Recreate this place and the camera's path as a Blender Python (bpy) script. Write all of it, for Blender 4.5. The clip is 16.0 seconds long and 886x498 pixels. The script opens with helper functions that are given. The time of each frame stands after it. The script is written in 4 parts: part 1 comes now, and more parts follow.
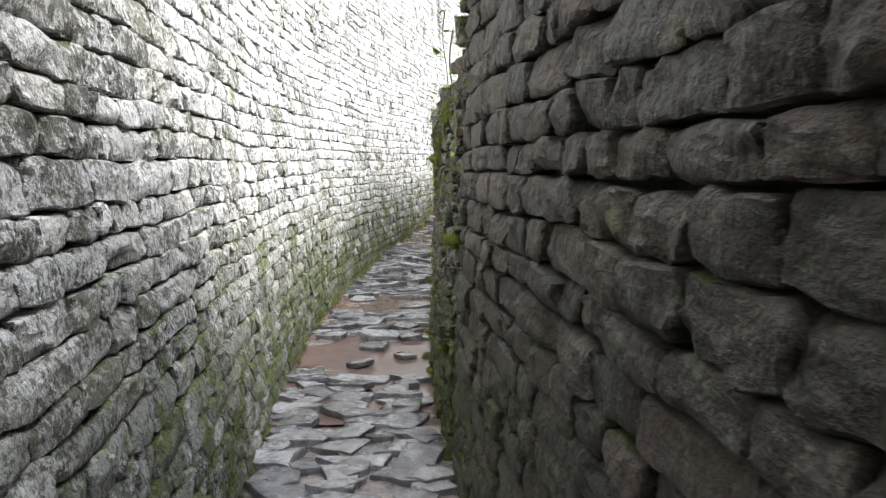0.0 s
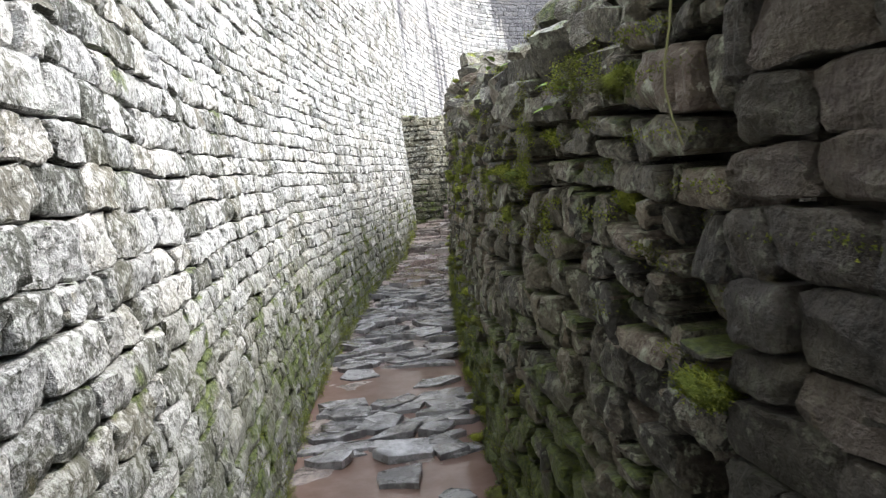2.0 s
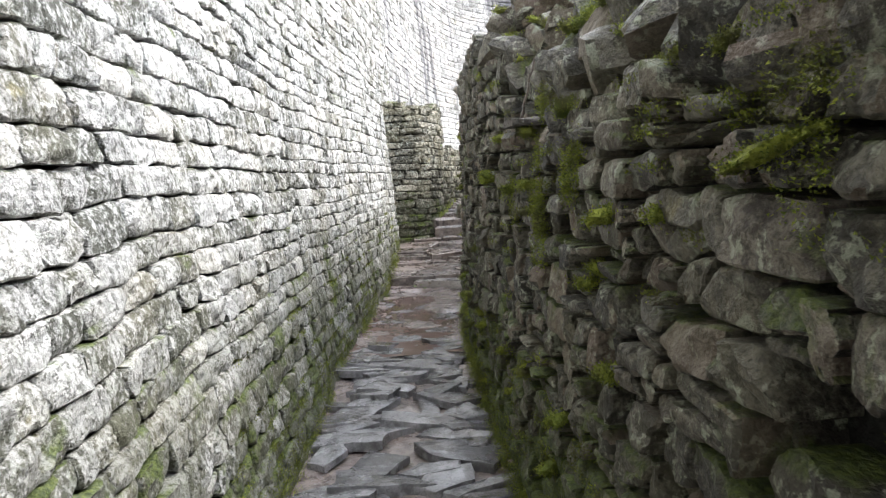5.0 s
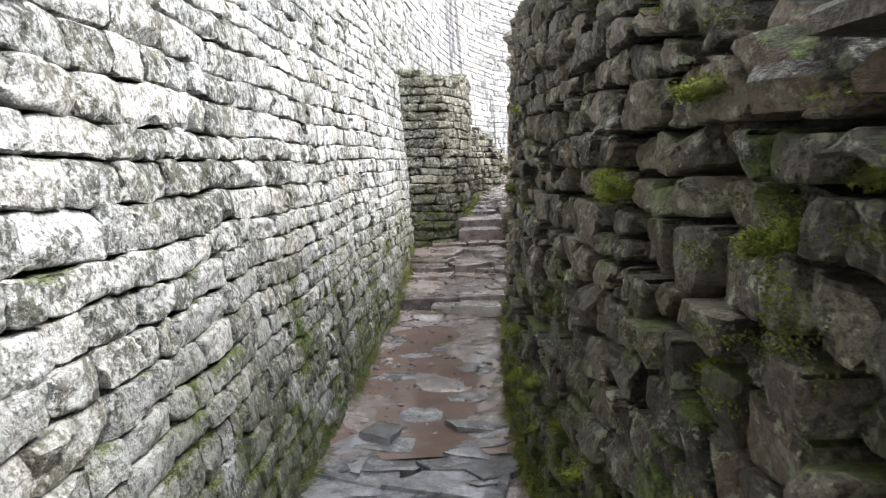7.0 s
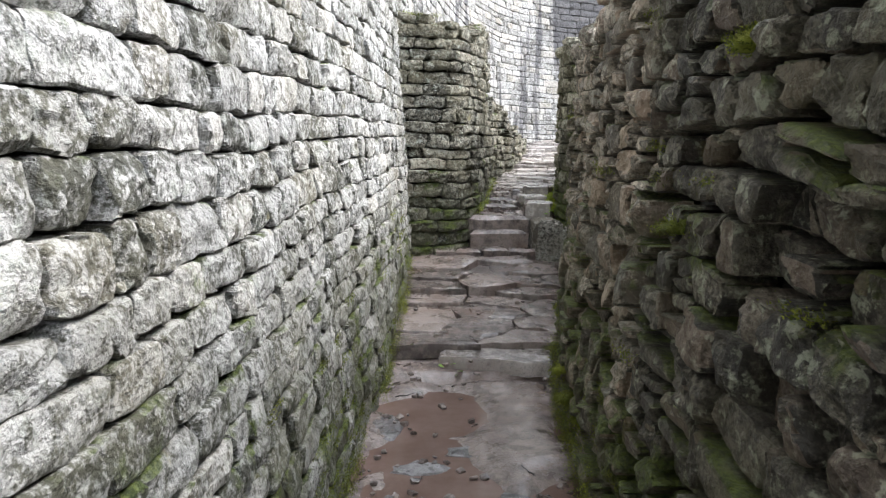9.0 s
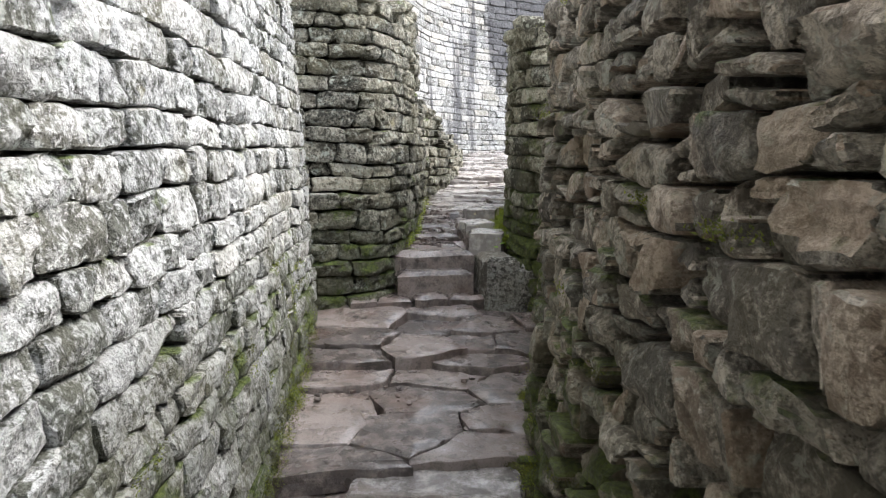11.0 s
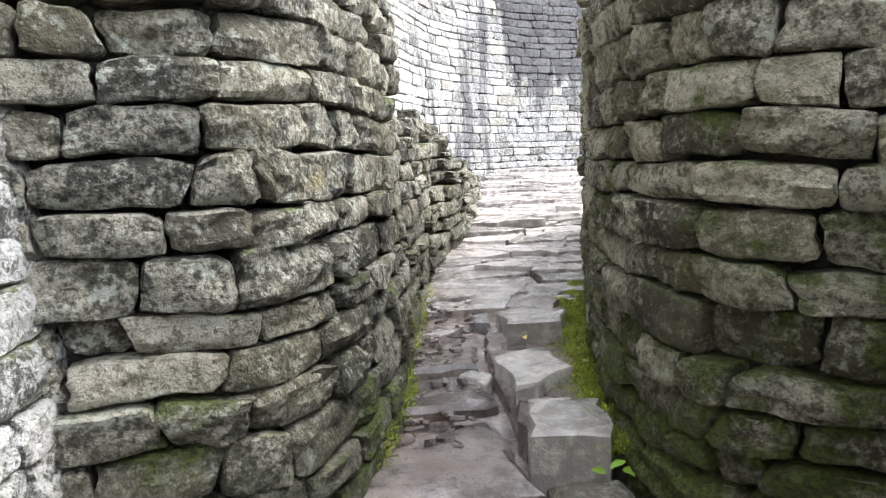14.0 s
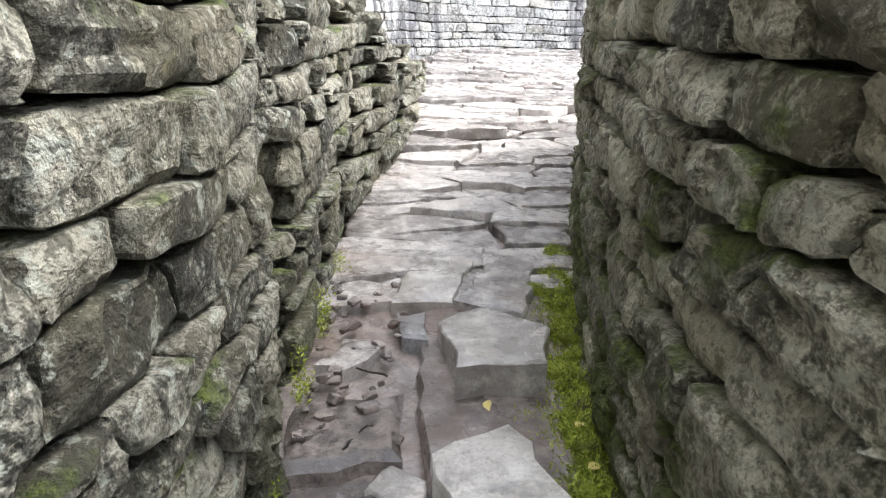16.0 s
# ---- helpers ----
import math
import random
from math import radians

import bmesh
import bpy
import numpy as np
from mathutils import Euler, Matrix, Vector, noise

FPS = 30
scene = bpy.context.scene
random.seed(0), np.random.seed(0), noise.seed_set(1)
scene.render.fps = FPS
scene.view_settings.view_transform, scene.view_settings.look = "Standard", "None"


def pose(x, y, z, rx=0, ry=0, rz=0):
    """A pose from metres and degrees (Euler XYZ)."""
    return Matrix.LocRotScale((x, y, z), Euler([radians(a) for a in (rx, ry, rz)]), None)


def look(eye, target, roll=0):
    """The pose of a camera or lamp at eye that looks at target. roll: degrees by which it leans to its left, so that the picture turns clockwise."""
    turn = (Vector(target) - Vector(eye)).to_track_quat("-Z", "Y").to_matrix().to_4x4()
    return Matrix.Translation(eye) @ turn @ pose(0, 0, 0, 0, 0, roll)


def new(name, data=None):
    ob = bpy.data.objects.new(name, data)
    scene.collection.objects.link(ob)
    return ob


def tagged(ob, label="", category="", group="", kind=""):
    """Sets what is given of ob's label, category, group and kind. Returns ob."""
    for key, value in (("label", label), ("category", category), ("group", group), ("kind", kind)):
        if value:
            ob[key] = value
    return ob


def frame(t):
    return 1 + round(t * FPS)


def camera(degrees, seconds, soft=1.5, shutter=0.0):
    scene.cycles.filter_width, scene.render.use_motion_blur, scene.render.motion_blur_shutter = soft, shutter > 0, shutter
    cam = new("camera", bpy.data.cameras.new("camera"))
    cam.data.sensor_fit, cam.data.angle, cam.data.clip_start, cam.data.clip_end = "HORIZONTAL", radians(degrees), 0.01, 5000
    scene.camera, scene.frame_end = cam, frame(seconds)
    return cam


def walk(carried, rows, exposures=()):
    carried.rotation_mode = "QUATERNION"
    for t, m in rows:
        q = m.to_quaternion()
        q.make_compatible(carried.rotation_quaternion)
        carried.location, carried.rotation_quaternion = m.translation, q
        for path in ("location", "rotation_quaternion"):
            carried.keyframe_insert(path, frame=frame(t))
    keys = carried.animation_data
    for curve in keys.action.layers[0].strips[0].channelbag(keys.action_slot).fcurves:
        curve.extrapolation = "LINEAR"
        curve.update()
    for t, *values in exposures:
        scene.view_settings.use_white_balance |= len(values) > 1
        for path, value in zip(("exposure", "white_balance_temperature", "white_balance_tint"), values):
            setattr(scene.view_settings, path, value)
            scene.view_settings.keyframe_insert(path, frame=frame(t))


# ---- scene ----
cam = camera(62.8, 16.0, soft=1.2, shutter=0.1)
METRES, EYE, TILT, LEAN, TURN = 16.0, 1.5, -7.0, 0.0, 0.0
ROWS = [
    (0.0, 0.0, 0.0, 0.0, 0.0, 0.0, -0.0),
    (0.5, -0.0121, 0.0346, 0.0021, 3.14, 1.08, 3.15),
    (1.0, -0.0197, 0.0671, 0.0077, 4.55, 1.2, 3.86),
    (1.5, -0.0259, 0.1007, 0.0137, -2.34, 1.05, 3.66),
    (2.0, -0.029, 0.1336, 0.0185, -3.23, 0.94, 4.62),
    (2.5, -0.0375, 0.1669, 0.0219, -2.28, 2.52, 4.07),
    (3.0, -0.0418, 0.2028, 0.0249, -6.66, 1.83, 3.8),
    (3.5, -0.0451, 0.2371, 0.0309, -4.02, 2.32, 3.04),
    (6.0, -0.0327, 0.3987, 0.0507, -7.06, -0.4, 3.62),
    (6.5, -0.0331, 0.4324, 0.0563, -6.13, -0.94, 2.29),
    (7.0, -0.0306, 0.4679, 0.0623, -4.7, 0.09, 1.84),
    (7.5, -0.0306, 0.5053, 0.0661, -7.72, -0.29, 0.88),
    (8.0, -0.0293, 0.541, 0.0731, -8.36, -3.87, 0.69),
    (8.5, -0.0303, 0.5732, 0.0772, -4.36, -4.48, -0.27),
    (9.0, -0.0331, 0.6026, 0.0829, -6.16, -2.15, -0.36),
    (9.5, -0.0291, 0.625, 0.0846, -8.99, -1.93, 0.21),
    (10.0, -0.0264, 0.65, 0.0876, -12.56, -1.66, 0.97),
    (12.5, 0.0046, 0.7916, 0.1091, -9.37, -0.04, -0.04),
    (13.0, 0.0092, 0.8262, 0.1174, -12.34, 2.7, 1.31),
    (13.5, 0.0159, 0.8597, 0.1201, -12.14, 0.42, 3.58),
    (14.0, 0.022, 0.8885, 0.1299, -10.56, -0.75, 3.42),
    (14.5, 0.0237, 0.9104, 0.1328, -12.61, -2.54, 2.14),
    (15.0, 0.0273, 0.9304, 0.136, -19.59, -7.68, 1.1),
    (15.5, 0.0376, 0.9547, 0.1407, -16.78, -10.01, 0.72),
    (16.0, 0.043, 0.9719, 0.1464, -14.99, -11.07, 0.13),
]
EXPOSURES = [(0.0, 2.3), (1.0, 2.1), (2.0, 1.95), (3.5, 1.9), (6.0, 2.05), (8.0, 1.95), (9.0, 1.8), (10.0, 1.8), (12.5, 2.0), (14.0, 2.15), (16.0, 2.15)]
walk(cam, [(t, pose(0, 0, EYE, TILT, LEAN, TURN) @ pose(METRES * x, METRES * y, METRES * z, 90 + pitch, roll, yaw)) for t, x, y, z, yaw, pitch, roll in ROWS], EXPOSURES)

# ---- world and light ----
world = bpy.data.worlds.new("overcast_sky")
scene.world = world
world.use_nodes = True
wn, wl = world.node_tree.nodes, world.node_tree.links
sky = wn.new("ShaderNodeTexSky")
sky.sky_type, sky.sun_disc = "NISHITA", False
sky.sun_elevation, sky.sun_rotation, sky.dust_density, sky.air_density = radians(51), radians(80), 4.0, 0.8
cloud = wn.new("ShaderNodeMix")
cloud.data_type = "RGBA"
cloud.inputs["Factor"].default_value = 0.75
wl.new(sky.outputs["Color"], cloud.inputs["A"])
cloud.inputs["B"].default_value = (8.7, 9.1, 9.9, 1)
wl.new(cloud.outputs["Result"], wn["Background"].inputs["Color"])
wn["Background"].inputs["Strength"].default_value = 0.12

sun = new("sun", bpy.data.lights.new("sun", "SUN"))
sun.data.energy, sun.data.angle, sun.data.color = 1.5, radians(35), (1.0, 0.98, 0.95)
sun.matrix_world = look((24, 12, 30), (0, 8, 0))


# ---- materials ----
def nodes_of(name):
    m = bpy.data.materials.new(name)
    m.use_nodes = True
    nt = m.node_tree
    return m, nt, nt.nodes["Principled BSDF"]


def add(nt, kind, **values):
    n = nt.nodes.new(kind)
    for key, value in values.items():
        n.inputs[key.replace("_", " ")].default_value = value
    return n


def math_node(nt, op, a, b=None, clamp=False):
    n = nt.nodes.new("ShaderNodeMath")
    n.operation, n.use_clamp = op, clamp
    for k, v in enumerate((a, b)):
        if v is None:
            continue
        if isinstance(v, (int, float)):
            n.inputs[k].default_value = v
        else:
            nt.links.new(v, n.inputs[k])
    return n.outputs[0]


def mix(nt, fac, a, b):
    n = nt.nodes.new("ShaderNodeMix")
    n.data_type = "RGBA"
    for key, v in (("Factor", fac), ("A", a), ("B", b)):
        if isinstance(v, tuple):
            n.inputs[key].default_value = (*v, 1)
        elif isinstance(v, (int, float)):
            n.inputs[key].default_value = v
        else:
            nt.links.new(v, n.inputs[key])
    return n.outputs["Result"]


def ramp(nt, fac, lo, hi):
    n = nt.nodes.new("ShaderNodeMapRange")
    n.interpolation_type = "SMOOTHSTEP"
    nt.links.new(fac, n.inputs["Value"])
    n.inputs["From Min"].default_value, n.inputs["From Max"].default_value = lo, hi
    return n.outputs["Result"]


def noise_at(nt, co, scale, detail=4.0, rough=0.55, offset=None, stretch=None):
    if stretch or offset:
        mp = nt.nodes.new("ShaderNodeMapping")
        nt.links.new(co, mp.inputs["Vector"])
        if stretch:
            mp.inputs["Scale"].default_value = stretch
        if offset:
            mp.inputs["Location"].default_value = offset
        co = mp.outputs["Vector"]
    n = add(nt, "ShaderNodeTexNoise", Scale=scale, Detail=detail, Roughness=rough)
    nt.links.new(co, n.inputs["Vector"])
    return n.outputs["Fac"]


def stone_material(name, pale, dark, warm, lichen, moss=0.0, moss_shade_z=None, mottle=(0.42, 0.62), rough=0.85,
                   warmth=0.25, lichen_at=0.62, low_gain=0.16, streaks=0.0, earthy=0.25, variety=0.45, relief=0.03):
    """Weathered granite: pale rind over dark patches, lichen spots, moss where it settles, algae with shade painted in
    low down, grain and pits.
    """
    m, nt, bsdf = nodes_of(name)
    geo = nt.nodes.new("ShaderNodeNewGeometry")
    co = geo.outputs["Position"]
    info = nt.nodes.new("ShaderNodeObjectInfo")
    rnd = math_node(nt, "FRACT", math_node(nt, "ADD", info.outputs["Random"], geo.outputs["Random Per Island"]))
    rnd2 = math_node(nt, "FRACT", math_node(nt, "MULTIPLY", rnd, 17.3))
    blot = noise_at(nt, co, 24, 8, 0.7)
    fine = noise_at(nt, co, 62, 6, 0.72)
    broad = noise_at(nt, co, 1.7, 3, 0.5)
    shift = math_node(nt, "MULTIPLY", math_node(nt, "SUBTRACT", rnd, 0.5), 0.16)
    shift = math_node(nt, "ADD", shift, math_node(nt, "MULTIPLY", math_node(nt, "SUBTRACT", broad, 0.5), 0.35))
    patch = noise_at(nt, co, 5.5, 5, 0.6, offset=(5, 1, 2))
    body = math_node(nt, "ADD", math_node(nt, "MULTIPLY", blot, 0.68), math_node(nt, "MULTIPLY", patch, 0.32))
    mask = ramp(nt, math_node(nt, "ADD", math_node(nt, "ADD", body, shift),
                              math_node(nt, "MULTIPLY", math_node(nt, "SUBTRACT", fine, 0.5), 0.6)), *mottle)
    col = mix(nt, mask, dark, pale)
    grit = noise_at(nt, co, 36, 7, 0.72, offset=(1, 6, 3))
    col = mix(nt, math_node(nt, "MULTIPLY", ramp(nt, grit, 0.51, 0.59), 0.72), col, dark)
    specks = noise_at(nt, co, 150, 3, 0.6, offset=(8, 2, 5))
    col = mix(nt, math_node(nt, "MULTIPLY", ramp(nt, specks, 0.54, 0.63), 0.45), col, dark)
    flecks = noise_at(nt, co, 21, 6, 0.7, offset=(4, 7, 7))
    col = mix(nt, math_node(nt, "MULTIPLY", ramp(nt, flecks, 0.55, 0.62), 0.75), col, lichen)
    col = mix(nt, math_node(nt, "MULTIPLY", ramp(nt, rnd2, 0.6, 1.0), warmth * 2), col, warm)
    tone = math_node(nt, "ADD", math_node(nt, "MULTIPLY", rnd2, variety), 1.0 - variety / 2)
    vm = nt.nodes.new("ShaderNodeVectorMath")
    vm.operation = "SCALE"
    nt.links.new(col, vm.inputs[0])
    nt.links.new(tone, vm.inputs["Scale"])
    col = vm.outputs[0]
    olive = math_node(nt, "MULTIPLY", ramp(nt, noise_at(nt, co, 2.6, 5, 0.6, offset=(9, 5, 2)), 0.42, 0.66), earthy)
    col = mix(nt, olive, col, (0.19, 0.17, 0.10))
    spots = ramp(nt, noise_at(nt, co, 9, 5, 0.65, offset=(7, 3, 1)), lichen_at, lichen_at + 0.07)
    col = mix(nt, math_node(nt, "MULTIPLY", spots, 0.75), col, lichen)
    yellow = ramp(nt, noise_at(nt, co, 5.5, 5, 0.6, offset=(1, 9, 4)), 0.66, 0.74)
    col = mix(nt, math_node(nt, "MULTIPLY", yellow, 0.45), col, (0.30, 0.26, 0.11))
    if streaks:
        spot = nt.nodes.new("ShaderNodeSeparateXYZ")
        nt.links.new(co, spot.inputs[0])
        wetter = math_node(nt, "MULTIPLY", math_node(nt, "MULTIPLY", ramp(nt, spot.outputs["X"], 2.5, 3.9), ramp(nt, spot.outputs["Z"], 1.9, 3.8)), 0.26)
        run = ramp(nt, math_node(nt, "ADD", wetter, noise_at(nt, co, 1.6, 5, 0.65, offset=(3, 1, 0), stretch=(1, 1, 0.07))), 0.52, 0.60)
        col = mix(nt, math_node(nt, "MULTIPLY", run, streaks), col, (0.07, 0.07, 0.08))
    if moss:
        sep = nt.nodes.new("ShaderNodeSeparateXYZ")
        nt.links.new(geo.outputs["Normal"], sep.inputs[0])
        where = noise_at(nt, co, 4.2, 6, 0.62, offset=(2, 2, 8))
        where = math_node(nt, "ADD", where, math_node(nt, "MULTIPLY", sep.outputs["Z"], 0.12))
        if moss_shade_z:
            place = nt.nodes.new("ShaderNodeSeparateXYZ")
            nt.links.new(co, place.inputs[0])
            low = math_node(nt, "SUBTRACT", 1.0, ramp(nt, place.outputs["Z"], *moss_shade_z))
            where = math_node(nt, "ADD", where, math_node(nt, "MULTIPLY", low, low_gain))
            # Algae tint, deepened to paint in the weaker light low on the walls.
            algae_shade = math_node(nt, "MULTIPLY", math_node(nt, "MULTIPLY", low, ramp(nt, noise_at(nt, co, 3.0, 5, 0.6, offset=(6, 6, 1)), 0.34, 0.56)), 0.8)
            col = mix(nt, algae_shade, col, (0.10, 0.105, 0.055))
        cover = ramp(nt, where, 0.80 - moss * 0.3, 0.92 - moss * 0.3)
        green = mix(nt, ramp(nt, fine, 0.35, 0.65), (0.035, 0.055, 0.012), (0.13, 0.17, 0.022))
        col = mix(nt, math_node(nt, "MULTIPLY", cover, 0.9), col, green)
    nt.links.new(col, bsdf.inputs["Base Color"])
    bsdf.inputs["Roughness"].default_value = rough
    bump = add(nt, "ShaderNodeBump", Strength=1.0, Distance=relief)
    hewn = noise_at(nt, co, 13, 7, 0.62, offset=(3, 8, 1))
    pits = noise_at(nt, co, 44, 5, 0.7)
    facets = nt.nodes.new("ShaderNodeTexVoronoi")
    facets.inputs["Scale"].default_value = 17
    nt.links.new(co, facets.inputs["Vector"])
    lumps = math_node(nt, "MULTIPLY", facets.outputs["Distance"], 0.55)
    nt.links.new(math_node(nt, "ADD", math_node(nt, "ADD", math_node(nt, "MULTIPLY", pits, 0.75), math_node(nt, "MULTIPLY", hewn, 1.7)), lumps), bump.inputs["Height"])
    nt.links.new(bump.outputs["Normal"], bsdf.inputs["Normal"])
    return m


GRANITE = stone_material("pale_granite", (0.60, 0.60, 0.59), (0.085, 0.088, 0.072), (0.42, 0.37, 0.30), (0.56, 0.58, 0.54),
                         moss=0.50, moss_shade_z=(0.2, 1.5), low_gain=0.15, mottle=(0.40, 0.52), earthy=0.28, warmth=0.1)
FAR_GRANITE = stone_material("streaked_granite", (0.60, 0.60, 0.59), (0.11, 0.11, 0.10), (0.42, 0.39, 0.33), (0.54, 0.56, 0.54), mottle=(0.34, 0.55), streaks=0.8, earthy=0.1)
BUTTRESS = stone_material("lichened_granite", (0.46, 0.44, 0.36), (0.036, 0.035, 0.026), (0.27, 0.235, 0.175), (0.48, 0.51, 0.44),
                          moss=0.52, moss_shade_z=(0.6, 1.6), low_gain=0.16, mottle=(0.40, 0.62), earthy=0.45, warmth=0.15, relief=0.04)
BASTION_STONE = stone_material("mossy_lichened_granite", (0.70, 0.67, 0.54), (0.075, 0.07, 0.05), (0.36, 0.33, 0.22), (0.54, 0.56, 0.46),
                               moss=0.68, moss_shade_z=(0.7, 1.9), low_gain=0.2, mottle=(0.38, 0.62), earthy=0.45, warmth=0.15, relief=0.04)
BLOCK_STONE = stone_material("bare_pale_granite", (0.58, 0.56, 0.50), (0.06, 0.056, 0.046), (0.36, 0.32, 0.27), (0.56, 0.57, 0.52), mottle=(0.38, 0.60), earthy=0.25, relief=0.04)
DRY_RUBBLE = stone_material("brown_granite", (0.60, 0.535, 0.44), (0.14, 0.12, 0.095), (0.25, 0.17, 0.115), (0.44, 0.44, 0.37),
                            moss=0.58, moss_shade_z=(0.3, 1.6), mottle=(0.40, 0.60), rough=0.6, warmth=0.3, earthy=0.3, variety=1.0, lichen_at=0.62)
# Damp stone, its colour lowered further to hold the wall's shaded side.
RUBBLE = stone_material("damp_shaded_granite", (0.21, 0.195, 0.152), (0.036, 0.032, 0.025), (0.15, 0.105, 0.078), (0.42, 0.45, 0.34),
                        moss=0.68, moss_shade_z=(0.1, 1.1), low_gain=0.24, earthy=0.35, variety=1.0, mottle=(0.41, 0.61), rough=0.5, lichen_at=0.60)
# Shade of the side facing the high wall is mixed into this brown.
SHADED_WALL = stone_material("shaded_brown_granite", (0.092, 0.079, 0.067), (0.026, 0.022, 0.019), (0.095, 0.065, 0.052), (0.16, 0.16, 0.125),
                           moss=0.38, moss_shade_z=(0.1, 1.3), mottle=(0.38, 0.62), rough=0.5, lichen_at=0.67, variety=0.7)
CORE = stone_material("wall_core", (0.05, 0.045, 0.04), (0.02, 0.02, 0.017), (0.05, 0.04, 0.035), (0.05, 0.05, 0.045), rough=0.95)


def slate_material(name, pale, dark, rough_lo, rough_hi, warm):
    m, nt, bsdf = nodes_of(name)
    geo = nt.nodes.new("ShaderNodeNewGeometry")
    co = geo.outputs["Position"]
    info = nt.nodes.new("ShaderNodeObjectInfo")
    rnd = math_node(nt, "FRACT", math_node(nt, "ADD", info.outputs["Random"], geo.outputs["Random Per Island"]))
    grain = noise_at(nt, co, 14, 7, 0.65)
    fine = noise_at(nt, co, 90, 4, 0.7)
    col = mix(nt, ramp(nt, math_node(nt, "ADD", grain, math_node(nt, "MULTIPLY", math_node(nt, "SUBTRACT", rnd, 0.5), 0.25)), 0.36, 0.64), dark, pale)
    col = mix(nt, math_node(nt, "MULTIPLY", ramp(nt, fine, 0.52, 0.62), 0.5), col, dark)
    col = mix(nt, math_node(nt, "MULTIPLY", ramp(nt, noise_at(nt, co, 3.1, 4, 0.6, offset=(4, 4, 4)), 0.5, 0.7), 0.6), col, warm)
    nt.links.new(col, bsdf.inputs["Base Color"])
    wet = ramp(nt, noise_at(nt, co, 6, 4, 0.6), 0.4, 0.62)
    rr = nt.nodes.new("ShaderNodeMapRange")
    nt.links.new(wet, rr.inputs["Value"])
    rr.inputs["To Min"].default_value, rr.inputs["To Max"].default_value = rough_lo, rough_hi
    nt.links.new(rr.outputs["Result"], bsdf.inputs["Roughness"])
    film = nt.nodes.new("ShaderNodeMapRange")
    nt.links.new(wet, film.inputs["Value"])
    film.inputs["To Min"].default_value, film.inputs["To Max"].default_value = 0.9, 0.25
    nt.links.new(film.outputs["Result"], bsdf.inputs["Coat Weight"])
    bsdf.inputs["Coat Roughness"].default_value, bsdf.inputs["Coat IOR"].default_value = 0.16, 1.4
    bump = add(nt, "ShaderNodeBump", Strength=0.9, Distance=0.014)
    nt.links.new(math_node(nt, "ADD", grain, math_node(nt, "MULTIPLY", fine, 0.35)), bump.inputs["Height"])
    nt.links.new(bump.outputs["Normal"], bsdf.inputs["Normal"])
    return m


SLATE = slate_material("wet_slate", (0.34, 0.335, 0.34), (0.12, 0.117, 0.12), 0.07, 0.34, (0.17, 0.145, 0.13))
PAVING = slate_material("damp_paving", (0.58, 0.54, 0.51), (0.19, 0.17, 0.158), 0.14, 0.45, (0.30, 0.245, 0.21))
MUD = slate_material("wet_mud", (0.37, 0.31, 0.28), (0.16, 0.13, 0.117), 0.10, 0.42, (0.18, 0.12, 0.095))

KERB = slate_material("pale_wet_kerb", (0.68, 0.64, 0.59), (0.33, 0.305, 0.28), 0.1, 0.4, (0.27, 0.225, 0.19))
STEP = slate_material("wet_step_granite", (0.30, 0.25, 0.225), (0.088, 0.073, 0.066), 0.14, 0.5, (0.19, 0.13, 0.105))

WATER, nt, bsdf = nodes_of("muddy_water")
geo = nt.nodes.new("ShaderNodeNewGeometry")
cloudy = noise_at(nt, geo.outputs["Position"], 4.5, 6, 0.65)
nt.links.new(mix(nt, ramp(nt, cloudy, 0.3, 0.7), (0.15, 0.098, 0.08), (0.215, 0.15, 0.127)), bsdf.inputs["Base Color"])
bsdf.inputs["Roughness"].default_value, bsdf.inputs["IOR"].default_value = 0.06, 1.33
bump = add(nt, "ShaderNodeBump", Strength=0.08, Distance=0.01)
nt.links.new(noise_at(nt, geo.outputs["Position"], 12, 3, 0.5), bump.inputs["Height"])
nt.links.new(bump.outputs["Normal"], bsdf.inputs["Normal"])

MOSS, nt, bsdf = nodes_of("moss")
geo = nt.nodes.new("ShaderNodeNewGeometry")
tuft = mix(nt, geo.outputs["Random Per Island"], (0.12, 0.175, 0.016), (0.42, 0.47, 0.055))
dull = noise_at(nt, geo.outputs["Position"], 7, 4, 0.6)
nt.links.new(mix(nt, ramp(nt, dull, 0.42, 0.66), tuft, (0.10, 0.095, 0.03)), bsdf.inputs["Base Color"])
bsdf.inputs["Roughness"].default_value = 0.8
bump = add(nt, "ShaderNodeBump", Strength=1.0, Distance=0.02)
nt.links.new(noise_at(nt, geo.outputs["Position"], 120, 4, 0.7), bump.inputs["Height"])
nt.links.new(bump.outputs["Normal"], bsdf.inputs["Normal"])

FRESH_MOSS, nt, bsdf = nodes_of("fresh_moss_and_grass")
geo = nt.nodes.new("ShaderNodeNewGeometry")
nt.links.new(mix(nt, geo.outputs["Random Per Island"], (0.15, 0.215, 0.02), (0.52, 0.59, 0.085)), bsdf.inputs["Base Color"])
bsdf.inputs["Roughness"].default_value = 0.7

LEAF, nt, bsdf = nodes_of("fresh_leaf")
bsdf.inputs["Base Color"].default_value, bsdf.inputs["Roughness"].default_value = (0.20, 0.36, 0.03, 1), 0.5
DRY_LEAF, nt, bsdf = nodes_of("fallen_leaf")
bsdf.inputs["Base Color"].default_value, bsdf.inputs["Roughness"].default_value = (0.62, 0.52, 0.18, 1), 0.6
VINE, nt, bsdf = nodes_of("vine_stem")
bsdf.inputs["Base Color"].default_value, bsdf.inputs["Roughness"].default_value = (0.22, 0.22, 0.09, 1), 0.7


